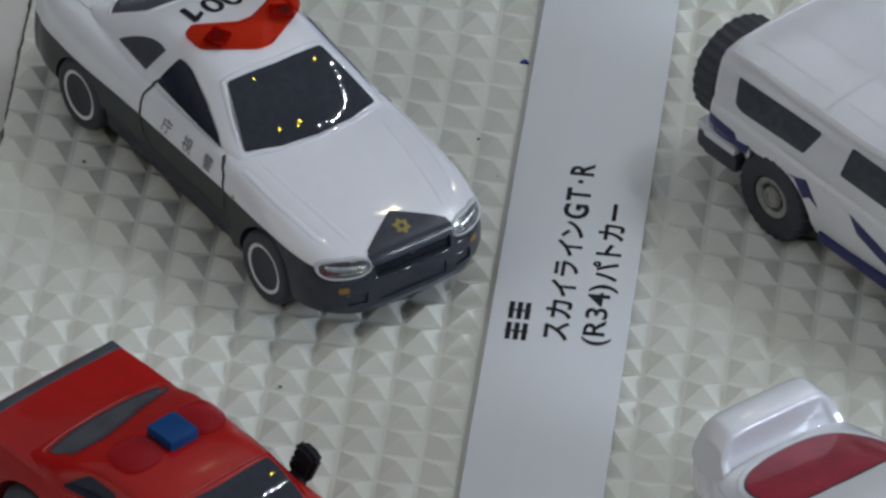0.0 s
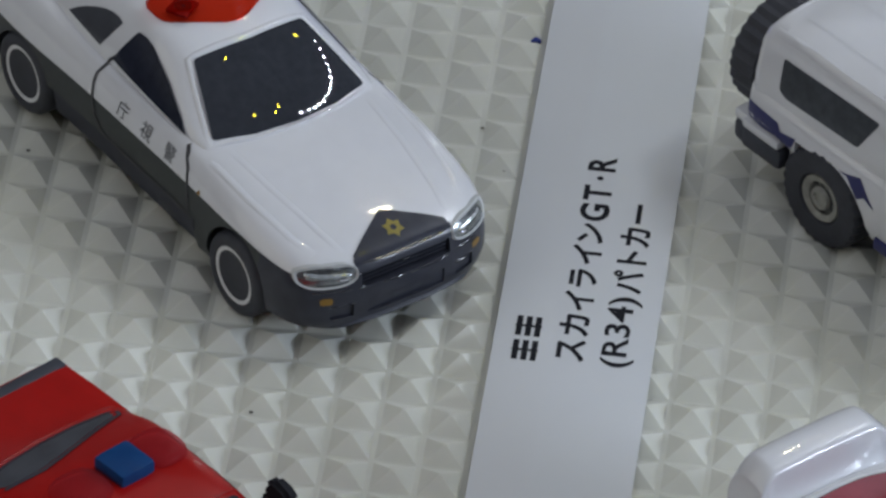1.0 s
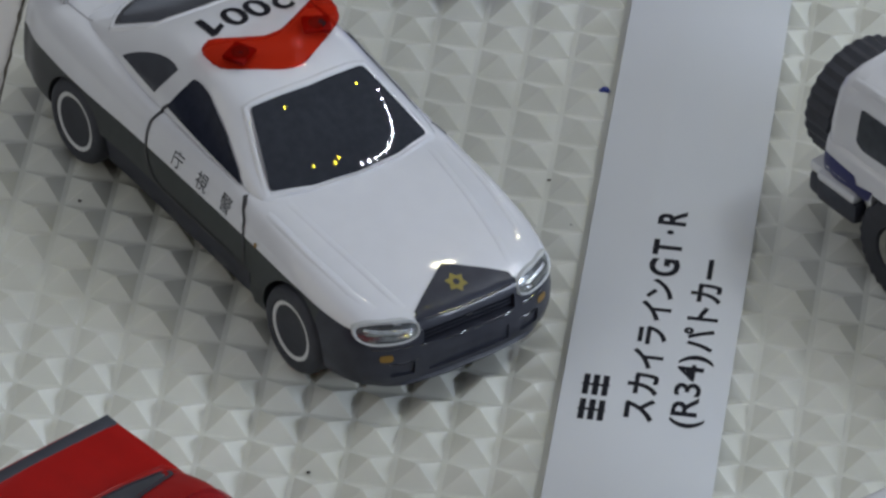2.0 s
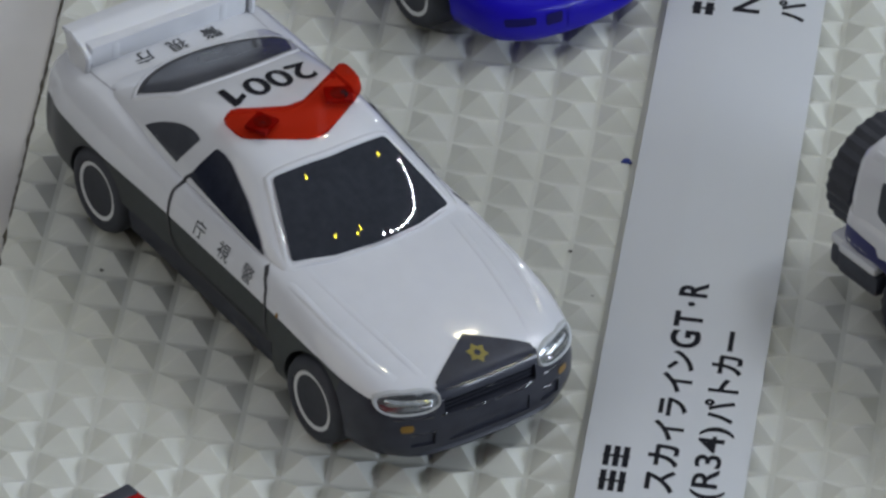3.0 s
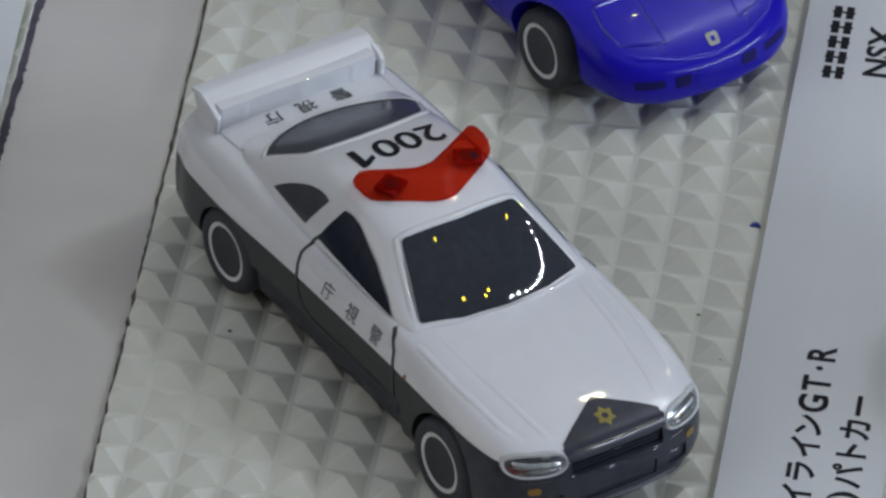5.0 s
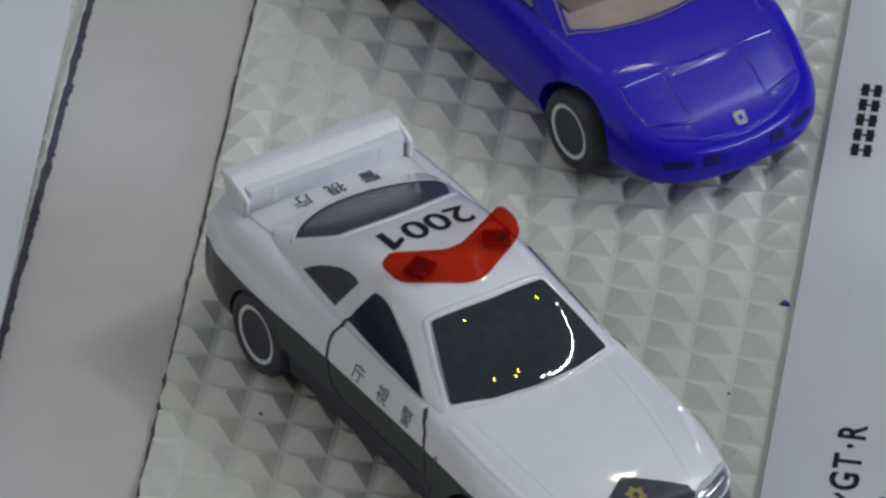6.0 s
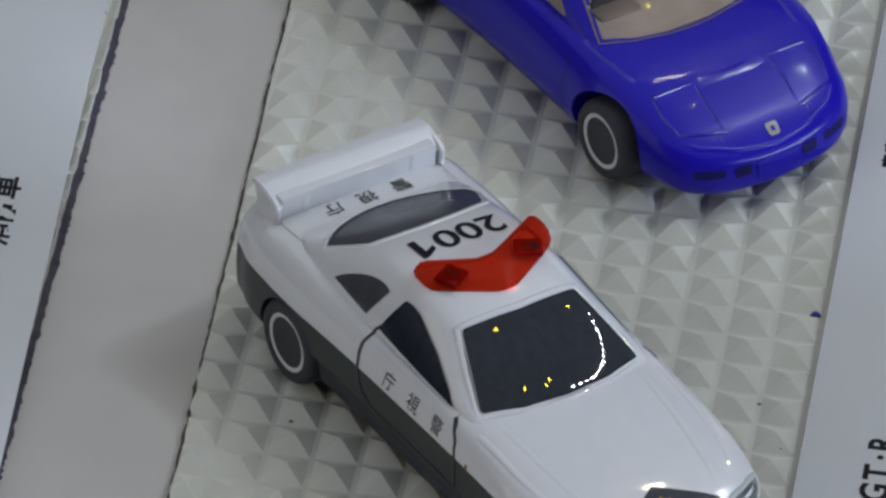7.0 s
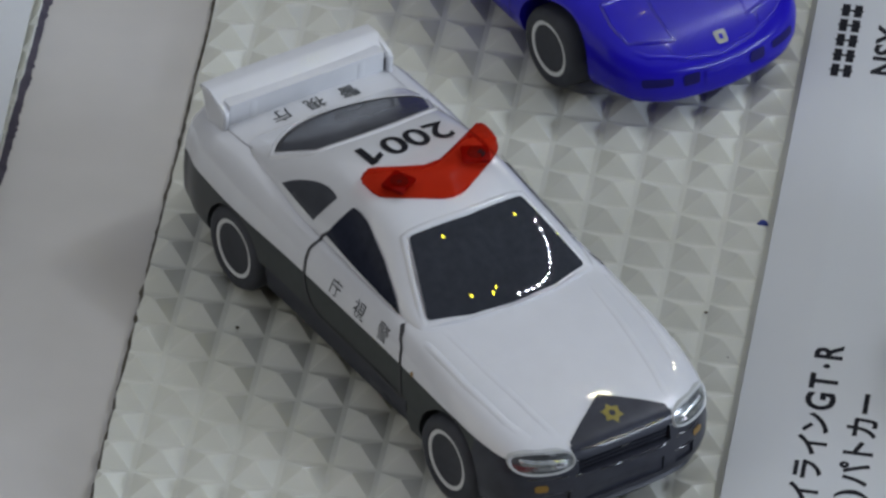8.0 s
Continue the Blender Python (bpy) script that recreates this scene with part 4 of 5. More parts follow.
    part("roof", cabin, BLUE, car)
    glass = part("windscreen", pane(screen, tree, "top", 0.08, 0.8, 1.0, 60, 0.9), CLEARTAN, car, "clear windscreen over a tan interior")
    glass.visible_shadow = False
    part("screen_seal", line(screen + screen[:1], 0.18, tree, "top", 0.12), DARKTAN, glass, "thin dark window seal")
    # tan interior: floor tray, dashboard, two seats and a steering wheel
    inside = part("interior", bar((23.5, 20.4, 1.6), (2.9, 0, 7.9), 0.3), TAN, car, "tan plastic interior")
    part("dashboard", bar((7.4, 19.0, 3.6), (11.4, 0, 10.6), 1.2), TAN, inside)
    part("dashboard_cowl", bar((3.0, 6.0, 1.6), (8.6, -5.0, 12.0), 0.7), DARKTAN, inside)
    for s in (-1, 1):
        part("seat_base", bar((7.0, 7.0, 2.6), (1.6, s * 5.0, 9.6), 0.9), TAN, inside)
        part("seat_back", bar((2.6, 7.0, 7.0), (-2.9, s * 5.0, 12.2), 1.0, Matrix.Rotation(radians(-14), 4, "Y")), TAN, inside)
        part("head_rest", bar((2.0, 3.6, 2.0), (-4.2, s * 5.0, 15.2), 0.7), DARKTAN, inside)
    part("steering_wheel", lathe([(1.7, -0.3), (2.2, -0.3), (2.4, 0.0), (2.2, 0.3), (1.7, 0.3), (1.5, 0.0), (1.69, -0.29)], (0, 0, 0), 1, 28), BASE, inside).matrix_local = pose(0.0068, -0.005, 0.0128, 0, -20, 90)
    for s, way in ((-1, "right"), (1, "left")):
        part("side_window", pane([(8.6, 13.9), (-8, 14.9), (-6.5, 17.6), (-1, 17.9), (3.4, 16.4)], tree, way, 0.06, 1.0, 0.6), TANGLASS, car)
        part("door_gap", line([(13.0, 12.4), (13.2, 8), (12.6, 4), (-6.5, 4), (-8.0, 8), (-8.4, 13.8)], 0.14, tree, way, 0.03), DARKBLUE, car)
        part("headlamp_lid", ridge([(24.3, s * 5.4), (24.2, s * 10.8), (26.9, s * 11.2), (29.6, s * 10.7)], 0.45, 0.17, tree, "top", 0.4), BLUEEDGE, car)
        part("headlamp_lid_edge", ridge([(29.6, s * 10.7), (30.6, s * 7.6), (31.2, s * 4.9)], 0.45, 0.17, tree, "top", 0.4), BLUEEDGE, car)
        part("lid_crease", ridge([(24.8, s * 5.2), (27.6, s * 5.5), (31.0, s * 5.2)], 0.4, 0.16, tree, "top", 0.4), BLUEEDGE, car)
        part("lid_crease", ridge([(31.2, s * 6.3), (32.4, s * 6.0)], 0.5, 0.16, tree, "top", 0.4), BLUEEDGE, car)
        part("fender_crease", ridge([(12.5, s * 12.3), (17, s * 12.2), (21.5, s * 11.6)], 0.8, 0.14, tree, "top"), BLUEEDGE, car)
        part("front_lamp", pane([(s * 7.0, 4.9), (s * 10.6, 5.1), (s * 10.6, 6.1), (s * 7.0, 5.9)], tree, "front", 0.08, 0.7, 0.3), DARKBLUE, car)
        # flat pane whose dark colour stands in for the intake's shade
        part("air_intake", pane([(s * 3.6, 4.4), (s * 5.7, 4.4), (s * 5.7, 5.9), (s * 3.6, 5.9)], tree, "front", 0.1, 0.7, 0.3), DARKBLUE, car)
        for x in (-21, 20.5):
            wheel(car, x, s, 15.3 if s < 0 else 14.6, 5.0, (2.85, 3.4), z=4.75)
    part("bonnet_crease", ridge([(24.6, -4.4), (24.9, 0), (24.6, 4.4)], 1.4, 0.18, tree, "top"), BLUEEDGE, car)
    part("nose_line", ridge([(30.2, -10.8), (31.6, -9.2), (33.1, -4.6), (33.7, 0), (33.1, 4.6), (31.6, 9.2), (30.2, 10.8)], 0.6, 0.16, tree, "top"), BLUE, car)
    part("front_panel", pane([(-2.8, 3.6), (2.8, 3.6), (2.8, 6.2), (-2.8, 6.2)], tree, "front", 0.12, 0.7, 0.2), BLUE, car)
    badge = part("badge", pane([(31.7, -0.25), (33.0, -0.15), (33.0, 1.35), (31.7, 1.45)], tree, "top", 0.12, 0.7, 0.4), RIMGREY, car, "plain silver badge")
    part("badge_centre", pane([(32.1, 0.35), (32.6, 0.35), (32.6, 0.85), (32.1, 0.85)], tree, "top", 0.17, 0.7, 0.1), BLUE, badge)
    return car


blue_sports_car()


# ---- white off-road car with a spare wheel on its tail ----
def rugged_wheel(car, x, y, z, side, radius, name="wheel", axle="y"):
    w = 4.6
    a = (0, 0, 0)
    prof = [(radius - 0.7, 0), (radius, 0.5), (radius, w - 0.6), (radius - 0.3, w - 0.15), (radius - 1.1, w), (3.3, w - 0.1), (3.1, w - 0.5), (0.3, w - 0.5)]
    turn = Matrix.Translation((x, y, z)) @ (Matrix.Rotation(radians(90), 4, "Z") if axle == "x" else Matrix.Identity(4))

    def put(bm):
        bmesh.ops.transform(bm, matrix=turn, verts=bm.verts)
        return bm
    t = part(name, put(lathe(prof, a, side, 56, knobs=1)), TYRE, car, "black knobbly tyre", 30)
    o = w - 0.35
    part("rim", put(lathe([(3.0, o - 0.2), (2.9, o + 0.1), (2.4, o + 0.1), (2.1, o - 0.15), (1.5, o - 0.15), (1.3, o + 0.25), (0.9, o + 0.3), (0.8, o + 0.05), (0.2, o)], a, side)), RIMGREY, t, "matt silver wheel centre")
    return t


GREYRIB = surface("shallow_roof_groove", (0.60, 0.61, 0.63), 0.3, coat=0.4, amount=0.05)


def off_road_car():
    car = thing("off_road_car", pose(0.0456, -0.0219, 0.0013, 0, 0, -43.0), "white toy off-road car with navy stripes and spare wheel", "toy car")
    hull = shaped(loft([
        (-14.4, 12.4, 8.2, 13.4, 9.0, 13.6, 10.5, 13.2, 13.6, 12.2, 14.2, 14.4),
        (-13.6, 13.4, 8.2, 14.5, 9.0, 14.5, 10.5, 14.3, 13.2, 13.5, 13.9, 14.6),
        (-12.4, 13.6, 8.2, 14.7, 9.0, 14.7, 10.5, 14.3, 13.2, 13.6, 13.9, 14.6),
        (-6.5, 13.6, 7.8, 14.8, 8.8, 14.7, 10.5, 14.3, 13.2, 13.6, 13.9, 14.6),
        (0, 13.4, 4.2, 14.8, 6.5, 14.8, 10.5, 14.3, 13.2, 13.6, 13.9, 14.6),
        (28, 13.4, 4.2, 14.8, 6.5, 14.8, 10.5, 14.3, 13.2, 13.5, 13.9, 14.6),
        (45, 13.4, 4.2, 14.7, 6.5, 14.6, 10.5, 13.8, 13.4, 12, 14.0, 14.3),
        (56, 12.6, 4.2, 13.6, 6.5, 13.4, 10, 12.6, 12.4, 11, 13.0, 13.4),
        (58, 11.6, 5, 12.4, 6.5, 12.2, 9.5, 11.6, 11.4, 10, 12.0, 12.2)], 38), 1,
        [(x, 3.9, 7.1, s * 12.5 - 4.4, s * 12.5 + 4.4) for x in (0, 44) for s in (-1, 1)],
        [([(-5.4, s * 8.2), (2.0, s * 8.2), (2.0, s * 20), (-5.4, s * 20)], 0.0, 10.5) for s in (-1, 1)])
    cabin = shaped(loft([
        (-14.2, 13.0, 13, 12.9, 15.5, 12.5, 19.4, 11.6, 20.6, 21.0),
        (-13.4, 14.65, 11.2, 14.05, 15.5, 13.0, 20.2, 11.8, 21.9, 22.5),
        (-11, 14.75, 11.2, 14.15, 15.5, 13.1, 20.8, 12.0, 22.5, 23.2),
        (0, 14.75, 11.2, 14.15, 15.5, 13.1, 21.2, 12.0, 22.9, 23.7),
        (12, 14.75, 11.2, 14.15, 15.5, 13.1, 21.3, 12.0, 23.0, 23.9),
        (24, 14.65, 11.2, 14.05, 15.5, 12.8, 21.0, 11.8, 22.6, 23.4),
        (29, 13.7, 13, 13.4, 15.2, 12.5, 19.6, 11.4, 20.6, 21.0),
        (36, 13.5, 13, 13.0, 13.8, 12.2, 14.4, 11.2, 14.6, 14.7)], 34), 1)
    tree = tree_of(hull, cabin)
    part("body", hull, WHITE, car, "white enamel body")
    part("roof", cabin, WHITE, car)
    part("chassis", bar((62, 22, 3), (22, 0, 4.6), 0.6), SUVBLUE, car)
    for s, way in ((-1, "right"), (1, "left")):
        part("quarter_window", pane([(-8.0, 14.8), (4.1, 15.2), (6.6, 19.7), (-9.4, 19.4), (-9.1, 15.4)], tree, way, 0.06, 0.8, 0.5), SUVGLASS, car, "dark side window")
        part("side_window", pane([(11.0, 15.9), (24.5, 15.9), (21.5, 20.6), (12.1, 20.6)], tree, way, 0.06, 0.8, 0.5), SUVGLASS, car)
        part("stripe", pane([(13.8, 11.6), (30, 7.6), (30, 5.2), (15.8, 9.4)], tree, way, 0.06, 1.2), SUVBLUE, car, "navy blue stripe")
        part("stripe", pane([(0.8, 10.7), (3.3, 11.2), (5.45, 11.9), (8.2, 9.0), (6.4, 9.7), (4.7, 8.4), (3.4, 9.6)], tree, way, 0.06, 1.0), SUVBLUE, car, "navy blue stripe")
        part("stripe", pane([(-13.5, 11.7), (-8.4, 11.3), (-7.2, 9.4), (-12.9, 9.0), (-13.6, 9.6)], tree, way, 0.06, 1.0), SUVBLUE, car, "navy blue stripe")
        part("stripe", pane([(-8.3, 10.3), (-5.3, 10.8), (-5.8, 9.4), (-7.0, 8.7), (-9.0, 8.9)], tree, way, 0.06, 0.6), SUVBLUE, car, "navy blue stripe")
        part("sill", bar((27, 1.0, 1.6), (22, s * 14.3, 4.6), 0.3), SUVBLUE, car)
        part("door_gap", line([(8.6, 14.8), (9.0, 12), (9.0, 5)], 0.16, tree, way, 0.03), GREYRIB, car)
        part("roof_gutter", ridge([(-12.0, s * 12.4), (0, s * 12.5), (12, s * 12.5), (24, s * 12.2)], 0.8, 0.18, tree, "top"), WHITE, car)
        for x in (-0.7, 44):
            rugged_wheel(car, x, s * 10.3, 5.1, s, 6.35)
    b = part("rear_bumper", bar((3.2, 29.0, 3.0), (-14.2, 0, 6.2), 0.8), BASE, car, "black and white rear bumper")
    part("bumper_top", bar((3.0, 28.8, 1.4), (-14.4, 0, 8.2), 0.5), WHITE, b)
    for s in (-1, 1):
        part("bumper_corner", bar((6.6, 2.0, 2.8), (-10.8, s * 13.9, 6.2), 0.7), BASE, b)
        part("corner_top", bar((6.2, 1.9, 1.2), (-11.0, s * 14.0, 8.1), 0.5), WHITE, b)
    for y in (-9.4, -3.2, 3.2, 9.4):
        part("roof_groove", line([(-10.4, y), (4.2, y)], 0.4, tree, "top", 0.02), GREYRIB, car)
        part("roof_groove", line([(7.0, y), (22.5, y)], 0.4, tree, "top", 0.02), GREYRIB, car)
    part("roof_groove", line([(5.5, -12.0), (5.5, 12.0)], 0.5, tree, "top", 0.03), GREYRIB, car)
    part("roof_rim", ridge([(-12.6, -11.4), (-12.6, 11.4)], 0.8, 0.16, tree, "top"), WHITE, car)
    rugged_wheel(car, -14.4, -5.9, 12.9, 1, 7.3, "spare_wheel", "x")
    return car


off_road_car()


# ---- red pickup ----
def red_pickup():
    car = thing("red_pickup", pose(-0.05176, -0.09611, 0.0013, 0, 0, -40.5), "red toy fire pickup with a red and blue roof lamp", "toy car")
    hull = shaped(loft([
        (-1.2, 11.5, 3, 12.8, 6, 13, 11, 13, 14.0, 12.6, 14.5, 14.6),
        (-0.6, 12.4, 2.6, 13.6, 6, 13.8, 11, 13.6, 14.3, 13.0, 14.8, 14.9),
        (1.5, 12.6, 2.4, 13.8, 6, 14, 11, 13.7, 14.4, 13.1, 14.9, 15.0),
        (20, 12.6, 2.4, 13.8, 6, 14, 11, 13.6, 14.4, 12.8, 14.9, 15.0),
        (38, 12.6, 2.4, 13.8, 6, 14, 11, 13.6, 13.9, 12.4, 14.6, 14.8),
        (56, 12.6, 2.4, 13.8, 6, 13.8, 10.5, 13.2, 12.9, 11.8, 13.4, 13.6),
        (66, 12.0, 2.6, 13.0, 6, 12.8, 9.8, 12.2, 11.9, 11, 12.4, 12.6),
        (68, 10.5, 3, 11.4, 6, 11.2, 9, 10.6, 11, 9.6, 11.4, 11.5)], 36), 1,
        [(x, 5.2, 6.2, s * 12 - 3.8, s * 12 + 3.8) for x in (11, 55) for s in (-1, 1)])
    cabin = shaped(loft([
        (8.8, 12.8, 13.0, 12.6, 14.4, 12.2, 14.7, 11.0, 14.9, 15.0),
        (10.4, 13.0, 13.0, 12.8, 14.9, 12.2, 15.2, 10.8, 15.5, 15.7),
        (14.8, 13.1, 13.0, 12.8, 15.4, 11.9, 16.7, 10.4, 17.1, 17.4),
        (19.5, 13.1, 13.0, 12.8, 15.6, 11.7, 18.0, 10.2, 18.5, 18.8),
        (26, 13.1, 13.0, 12.8, 15.6, 11.7, 18.2, 10.2, 18.8, 19.2),
        (29.6, 13.0, 13.0, 12.7, 15.4, 11.6, 17.8, 10.2, 18.3, 18.7),
        (34.0, 12.9, 13.0, 12.6, 15.0, 11.7, 16.3, 10.4, 16.7, 16.95),
        (38.3, 12.6, 13.0, 12.3, 13.9, 11.6, 14.1, 10.6, 14.3, 14.5)], 34), 1)
    moved(hull, lambda c: (c.x, c.y * 0.9, c.z))
    moved(cabin, lambda c: (c.x, c.y * (0.91 - 0.014 * max(0.0, c.z - 13.0)) * (1 + 0.075 * math.exp(-((c.x - 16.0) / 3.6) ** 2)), c.z))
    tree = tree_of(hull, cabin)
    part("body", hull, RED, car, "red enamel body")
    part("roof", cabin, RED, car)
    part("tailgate_edge", bar((1.7, 23.4, 0.8), (0.2, 0, 14.6), 0.25), BASE, car, "black tailgate edge")
    part("rear_window", pane([(11.2, -9.2), (10.3, -5), (9.9, 0), (10.0, 5), (10.6, 9.0), (12.0, 9.2), (12.9, 5), (14.2, 0), (15.0, -4), (14.6, -8.6), (12.8, -9.8)], tree, "top", 0.08, 0.8, 0.8), GREYGLASS, car, "grey rear window")
    part("window_seal", line([(14.9, -9.0), (15.4, -4), (14.6, 0), (13.3, 5), (12.3, 9.5), (11.2, 10.0)], 0.5, tree, "top", 0.1), BASE, car)
    # the groove's shade is put into a flat dark strip
    part("groove_shade", line([(11.4, -9.2), (10.5, -5), (10.1, 0), (10.2, 5), (10.9, 9.4)], 0.4, tree, "top", 0.12), BASE, car, "dark strip for the shade in the window groove")
    part("windscreen", pane([(37.7, -9.6), (38.3, 0), (37.7, 9.6), (31.5, 9.0), (31.9, 0), (31.5, -9.0)], tree, "top", 0.08, 0.8, 0.6, 80, 0.6), GLASS, car, "dark windscreen")
    part("window_frame", ridge([(12.0, 10.6), (10.6, 9.8), (9.5, 5), (9.4, 0), (9.8, -5), (10.8, -9.9), (12.4, -10.8)], 0.4, 0.3, tree, "top", 0.4), RED, car)
    part("screen_frame", ridge([(38.6, 10.1), (30.9, 9.6), (31.2, 0), (30.9, -9.6), (38.6, -10.1)], 0.4, 0.28, tree, "top", 0.4), RED, car)
    for s, way in ((-1, "right"), (1, "left")):
        part("side_window", pane([(16.8, 15.0), (24.8, 15.0), (24.8, 17.5), (20.0, 17.6), (18.4, 16.6)], tree, way, 0.1, 0.6, 0.5), SIDEGLASS, car)
        part("side_window", pane([(26.0, 14.9), (36.0, 14.6), (33.0, 16.4), (31.0, 17.2), (26.0, 17.5)], tree, way, 0.1, 0.6, 0.5), SIDEGLASS, car)
        for x in (11, 55):
            wheel(car, x, s, 12.8, 5.2)
        # hooked mirror on a short arm
        hook = bmesh.new()
        rim = [(32.0, 17.4), (33.3, 18.9), (35.2, 18.6), (36.5, 17.6), (34.6, 13.0), (33.0, 12.2), (31.4, 14.2), (31.3, 15.2), (32.6, 16.4)]
        face = hook.faces.new([hook.verts.new((x, s * 12.4, z)) for x, z in rim])
        grown = bmesh.ops.extrude_face_region(hook, geom=[face])["geom"]
        bmesh.ops.translate(hook, vec=(0, s * 1.7, 0), verts=[v for v in grown if isinstance(v, bmesh.types.BMVert)])
        bmesh.ops.recalc_face_normals(hook, faces=hook.faces)
        bmesh.ops.bevel(hook, geom=hook.edges[:], offset=0.5, segments=3, affect="EDGES")
        m = part("door_mirror", hook, INK, car, "black door mirror")
        part("mirror_arm", bar((2.2, 2.4, 1.9), (33.4, s * 12.0, 13.4), 0.5), INK, m)
    # roof lamp: clear red ends and a blue middle, low on the roof
    lamp = part("roof_lamp", bar((4.6, 5.0, 1.0), (22.1, 1.5, 18.9), 0.35), REDDIM, car, "clear red roof lamp with a blue middle")
    for name, y, half in (("red_dome", -4.4, 3.3), ("red_dome", 6.4, 2.9)):
        bm = bmesh.new()
        bmesh.ops.create_uvsphere(bm, u_segments=28, v_segments=14, radius=1.0)
        moved(bm, lambda p: (21.8 + 3.0 * math.copysign(abs(p.x) ** 0.7, p.x), y + half * math.copysign(abs(p.y) ** 0.7, p.y), 19.0 + 1.3 * p.z))
        bmesh.ops.bisect_plane(bm, geom=bm.verts[:] + bm.edges[:] + bm.faces[:], plane_co=(0, 0, 18.7), plane_no=(0, 0, 1), clear_inner=True)
        part(name, bm, REDDIM, lamp, "rounded clear red dome")
    part("blue_lens", bar((4.8, 4.7, 2.0), (22.1, 1.5, 19.6), 0.5), BLUELENS, lamp, "clear blue lens")
    return car


red_pickup()


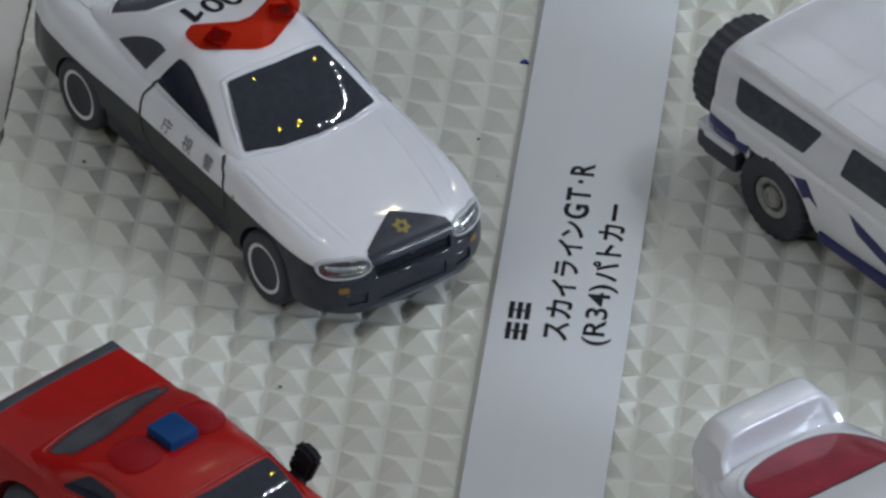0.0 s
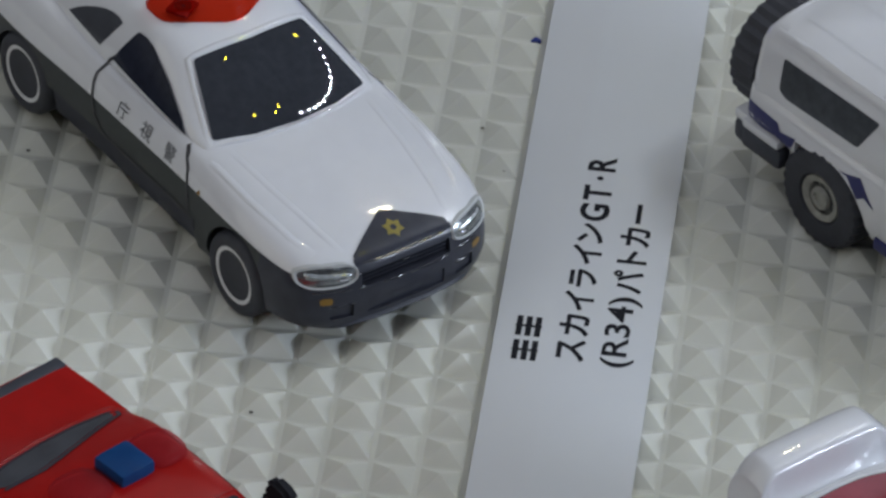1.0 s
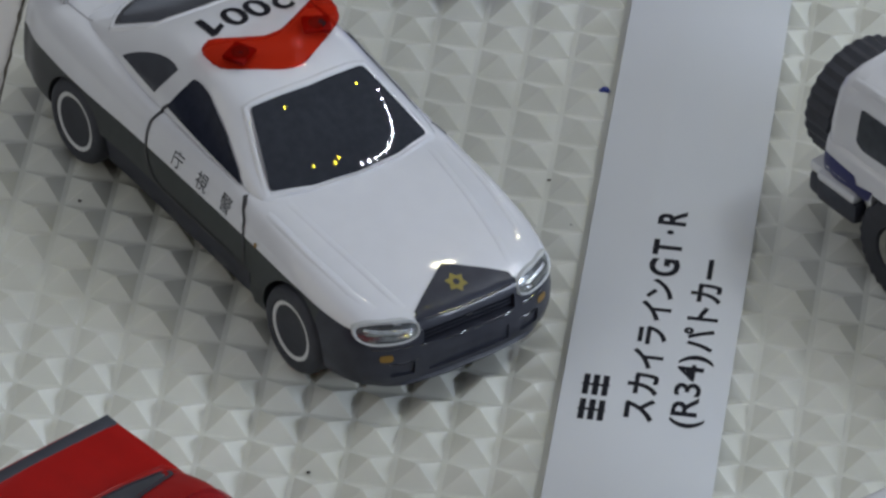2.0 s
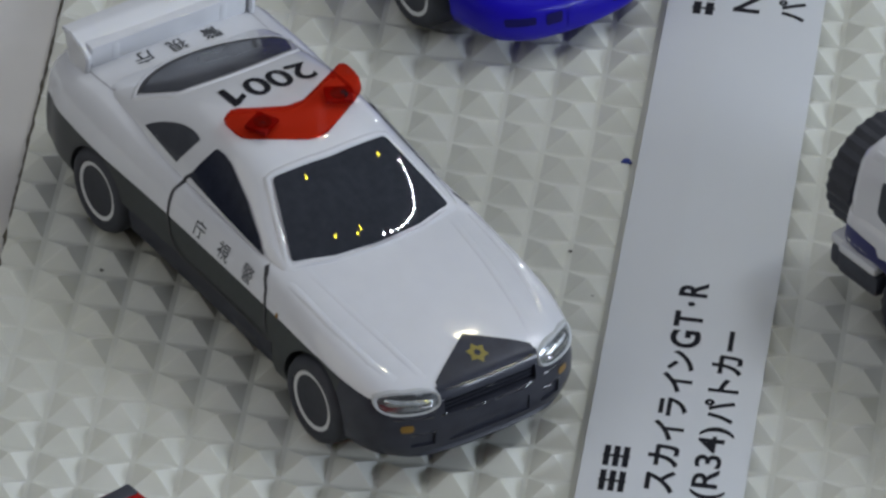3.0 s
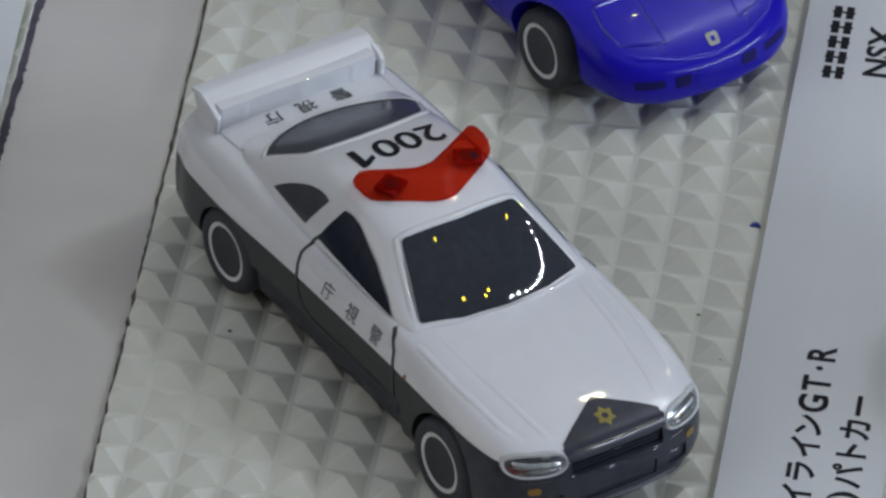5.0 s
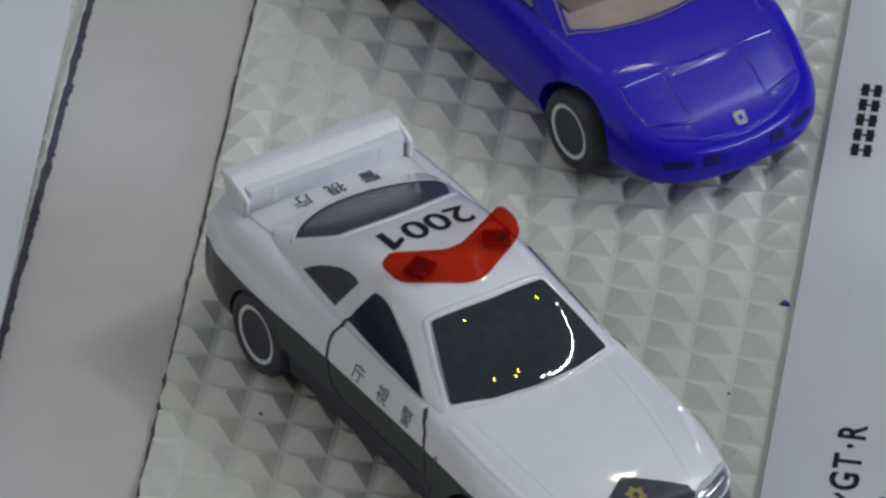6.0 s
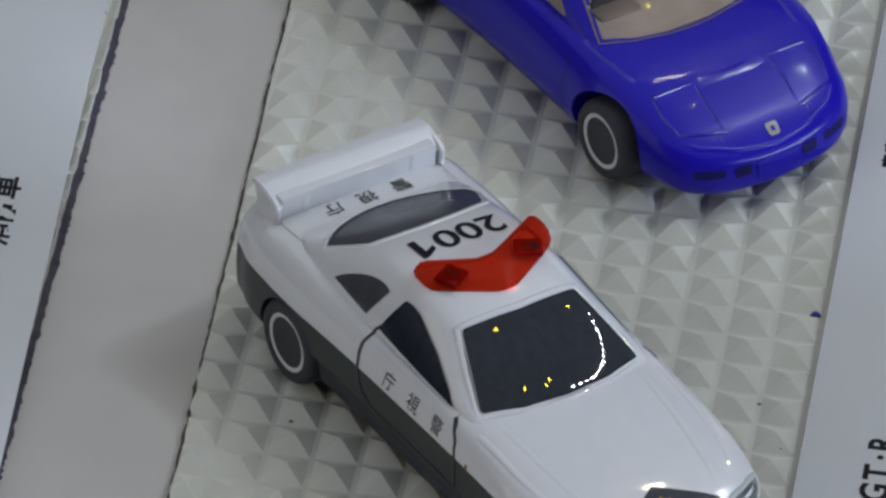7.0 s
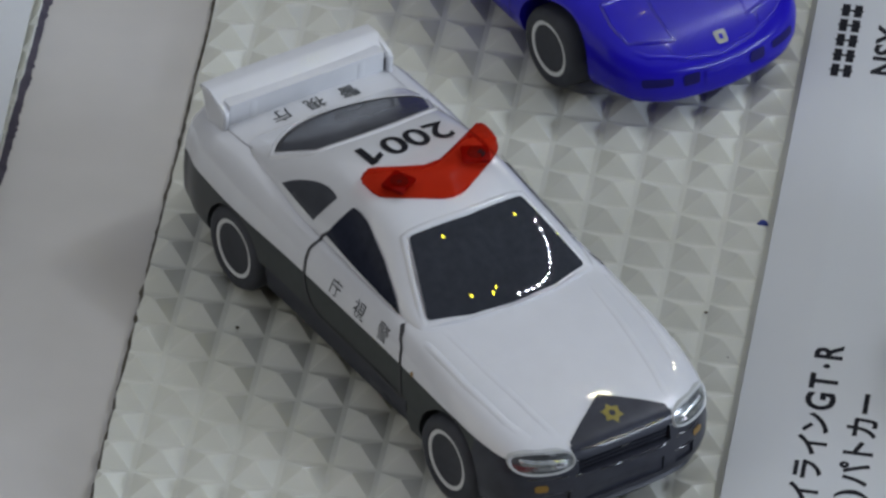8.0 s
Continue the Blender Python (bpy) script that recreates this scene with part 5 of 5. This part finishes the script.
# ---- white sports car with a hoop wing ----
def winged_car():
    car = thing("winged_car", pose(0.0360, -0.0853, 0.0013, 0, 0, -46.0), "white toy sports car with hoop wing and red window", "toy car")
    hull = shaped(loft([
        (-1.6, 6, 4, 6.8, 6, 6.8, 8.0, 6.2, 9.2, 5, 9.8, 10.0),
        (0.0, 7.8, 3, 8.6, 6, 8.6, 8.2, 8.0, 9.6, 6.6, 10.2, 10.4),
        (4, 9.8, 2, 10.6, 6, 10.6, 8.4, 9.9, 10.0, 8.6, 10.7, 11.0),
        (9, 12.0, 2, 12.9, 6, 12.9, 8.6, 11.9, 10.3, 10, 11.0, 11.3),
        (14, 13.2, 2, 14.2, 6, 14.2, 8.8, 13.0, 10.6, 11, 11.2, 11.5),
        (36, 13.4, 2, 14.2, 6, 14.2, 8.8, 13.2, 10.6, 11, 11.2, 11.6),
        (56, 13.2, 2, 14.2, 5.5, 14, 8.2, 12.8, 10.0, 10, 10.5, 10.8),
        (68, 10, 2.4, 11, 5, 10.6, 7, 9.6, 8, 7.6, 8.3, 8.5),
        (71, 5, 3, 5.6, 4.6, 5.2, 5.6, 4.6, 6.2, 3.6, 6.4, 6.5)], 38), 1,
        [(x, 5.2, 6.1, s * 12.2 - 3.8, s * 12.2 + 3.8) for x in (16, 56) for s in (-1, 1)])
    cabin = shaped(loft([
        (5.6, 9.4, 9.5, 9.2, 10.8, 8.6, 11.1, 7.2, 11.3, 11.4),
        (8, 11.2, 9.5, 11.0, 10.6, 10.0, 11.2, 8.0, 11.8, 12.2),
        (12, 11.9, 9.5, 11.6, 11.0, 10.4, 12.0, 8.2, 13.0, 13.7),
        (20, 12.2, 9.5, 11.8, 12.2, 10.2, 14.3, 8.2, 15.4, 16.2),
        (28, 12.2, 9.5, 11.8, 12.8, 9.6, 16.6, 7.8, 17.3, 17.7),
        (36, 12.0, 9.5, 11.6, 12.4, 9.6, 14.8, 7.8, 15.2, 15.4),
        (45, 11.4, 9.5, 11, 11.2, 10, 11.6, 8.8, 11.8, 11.9)], 32), 1)
    tree = tree_of(hull, cabin)
    part("body", hull, WHITE, car, "white enamel body")
    part("roof", cabin, WHITE, car)
    arc = [(8.2, 0), (8.4, -3.6), (9.1, -6.6), (10.0, -8.4), (11.4, -9.7), (13.8, -10.2), (20.2, -9.2), (21.0, -4.5), (21.3, 0)]
    gap = arc + [(21.0, 4.5), (20.4, 8.9), (15.8, 9.9), (13.6, 9.1), (11.4, 7.9), (9.3, 6.2), (8.4, 3.6)]
    inner = [(14.9 + (x - 14.9) * 0.965, y * 0.975) for x, y in gap]
    # dark pane under the glass stands in for the shade in its gap
    part("window_gap", pane(gap, tree, "top", 0.05, 1.0, 1.2), SEAM, car)
    part("rear_window", pane(inner, tree, "top", 0.1, 1.0, 1.2), REDGLASS, car, "red clear rear window")
    part("window_rim", ridge([(7.6, 0), (7.8, -3.7), (8.5, -6.8), (9.5, -8.8), (11.1, -10.1), (13.6, -10.6)], 0.8, 0.2, tree, "top"), WHITE, car)
    part("window_rim", ridge([(7.6, 0), (7.8, 3.7), (8.7, 6.6), (10.9, 8.5), (13.3, 9.7), (15.6, 10.5)], 0.8, 0.2, tree, "top"), WHITE, car)
    part("windscreen", pane([(44.0, -10), (44.6, 0), (44.0, 10), (34.0, 8), (34.2, 0), (34.0, -8)], tree, "top", 0.08, 1.2, 0.6), REDGLASS, car)
    # hoop wing: a flat blade whose ends bend down into two legs, with a hollow panel between them
    bm = bmesh.new()
    rows = []
    half = [8.6, 8.5, 8.3, 8.0, 7.6, 7.2, 6.8, 5.0, 2.5]
    for y in [-q for q in half] + [0.0] + half[::-1]:
        drop = 2.2 * max(0.0, (abs(y) - 6.2) / 2.55) ** 2.4
        f = min(1.0, max(0.0, (abs(y) - 6.8) / 0.8))
        f = f * f * (3 - 2 * f)
        bow = 0.25 * (1 - (y / 8.75) ** 2)
        prof = [(0.6, 9.2), (0.4 + 0.4 * drop, 15.9 + bow - drop), (2.8 + 0.3 * drop, 16.3 + bow - drop), (5.3 + 0.3 * drop, 15.9 + bow - drop), (5.8 + 0.3 * drop, 15.2 + bow - drop), (6.0 + 0.4 * f, 13.2 - 0.3 * drop), (7.0 + 0.6 * f, 11.6 - 0.3 * f), (8.2 + 0.6 * f, 9.2)]
        rows.append([bm.verts.new((x, y * (1.0 + 0.035 * min(6.0, 15.8 - min(z, 15.8))), z)) for x, z in prof])
    for r, q in zip(rows, rows[1:]):
        for k in range(8):
            bm.faces.new((r[k], q[k], q[(k + 1) % 8], r[(k + 1) % 8]))
    bm.faces.new(rows[0])
    bm.faces.new(rows[-1])
    bmesh.ops.recalc_face_normals(bm, faces=bm.faces)
    bm = shaped(bm, 2)
    part("hoop_wing", bm, WHITE, car, "white hoop shaped rear wing", 80)
    for s in (-1, 1):
        for x in (16, 56):
            wheel(car, x, s, 14.2, 5.2)
    return car


winged_car()
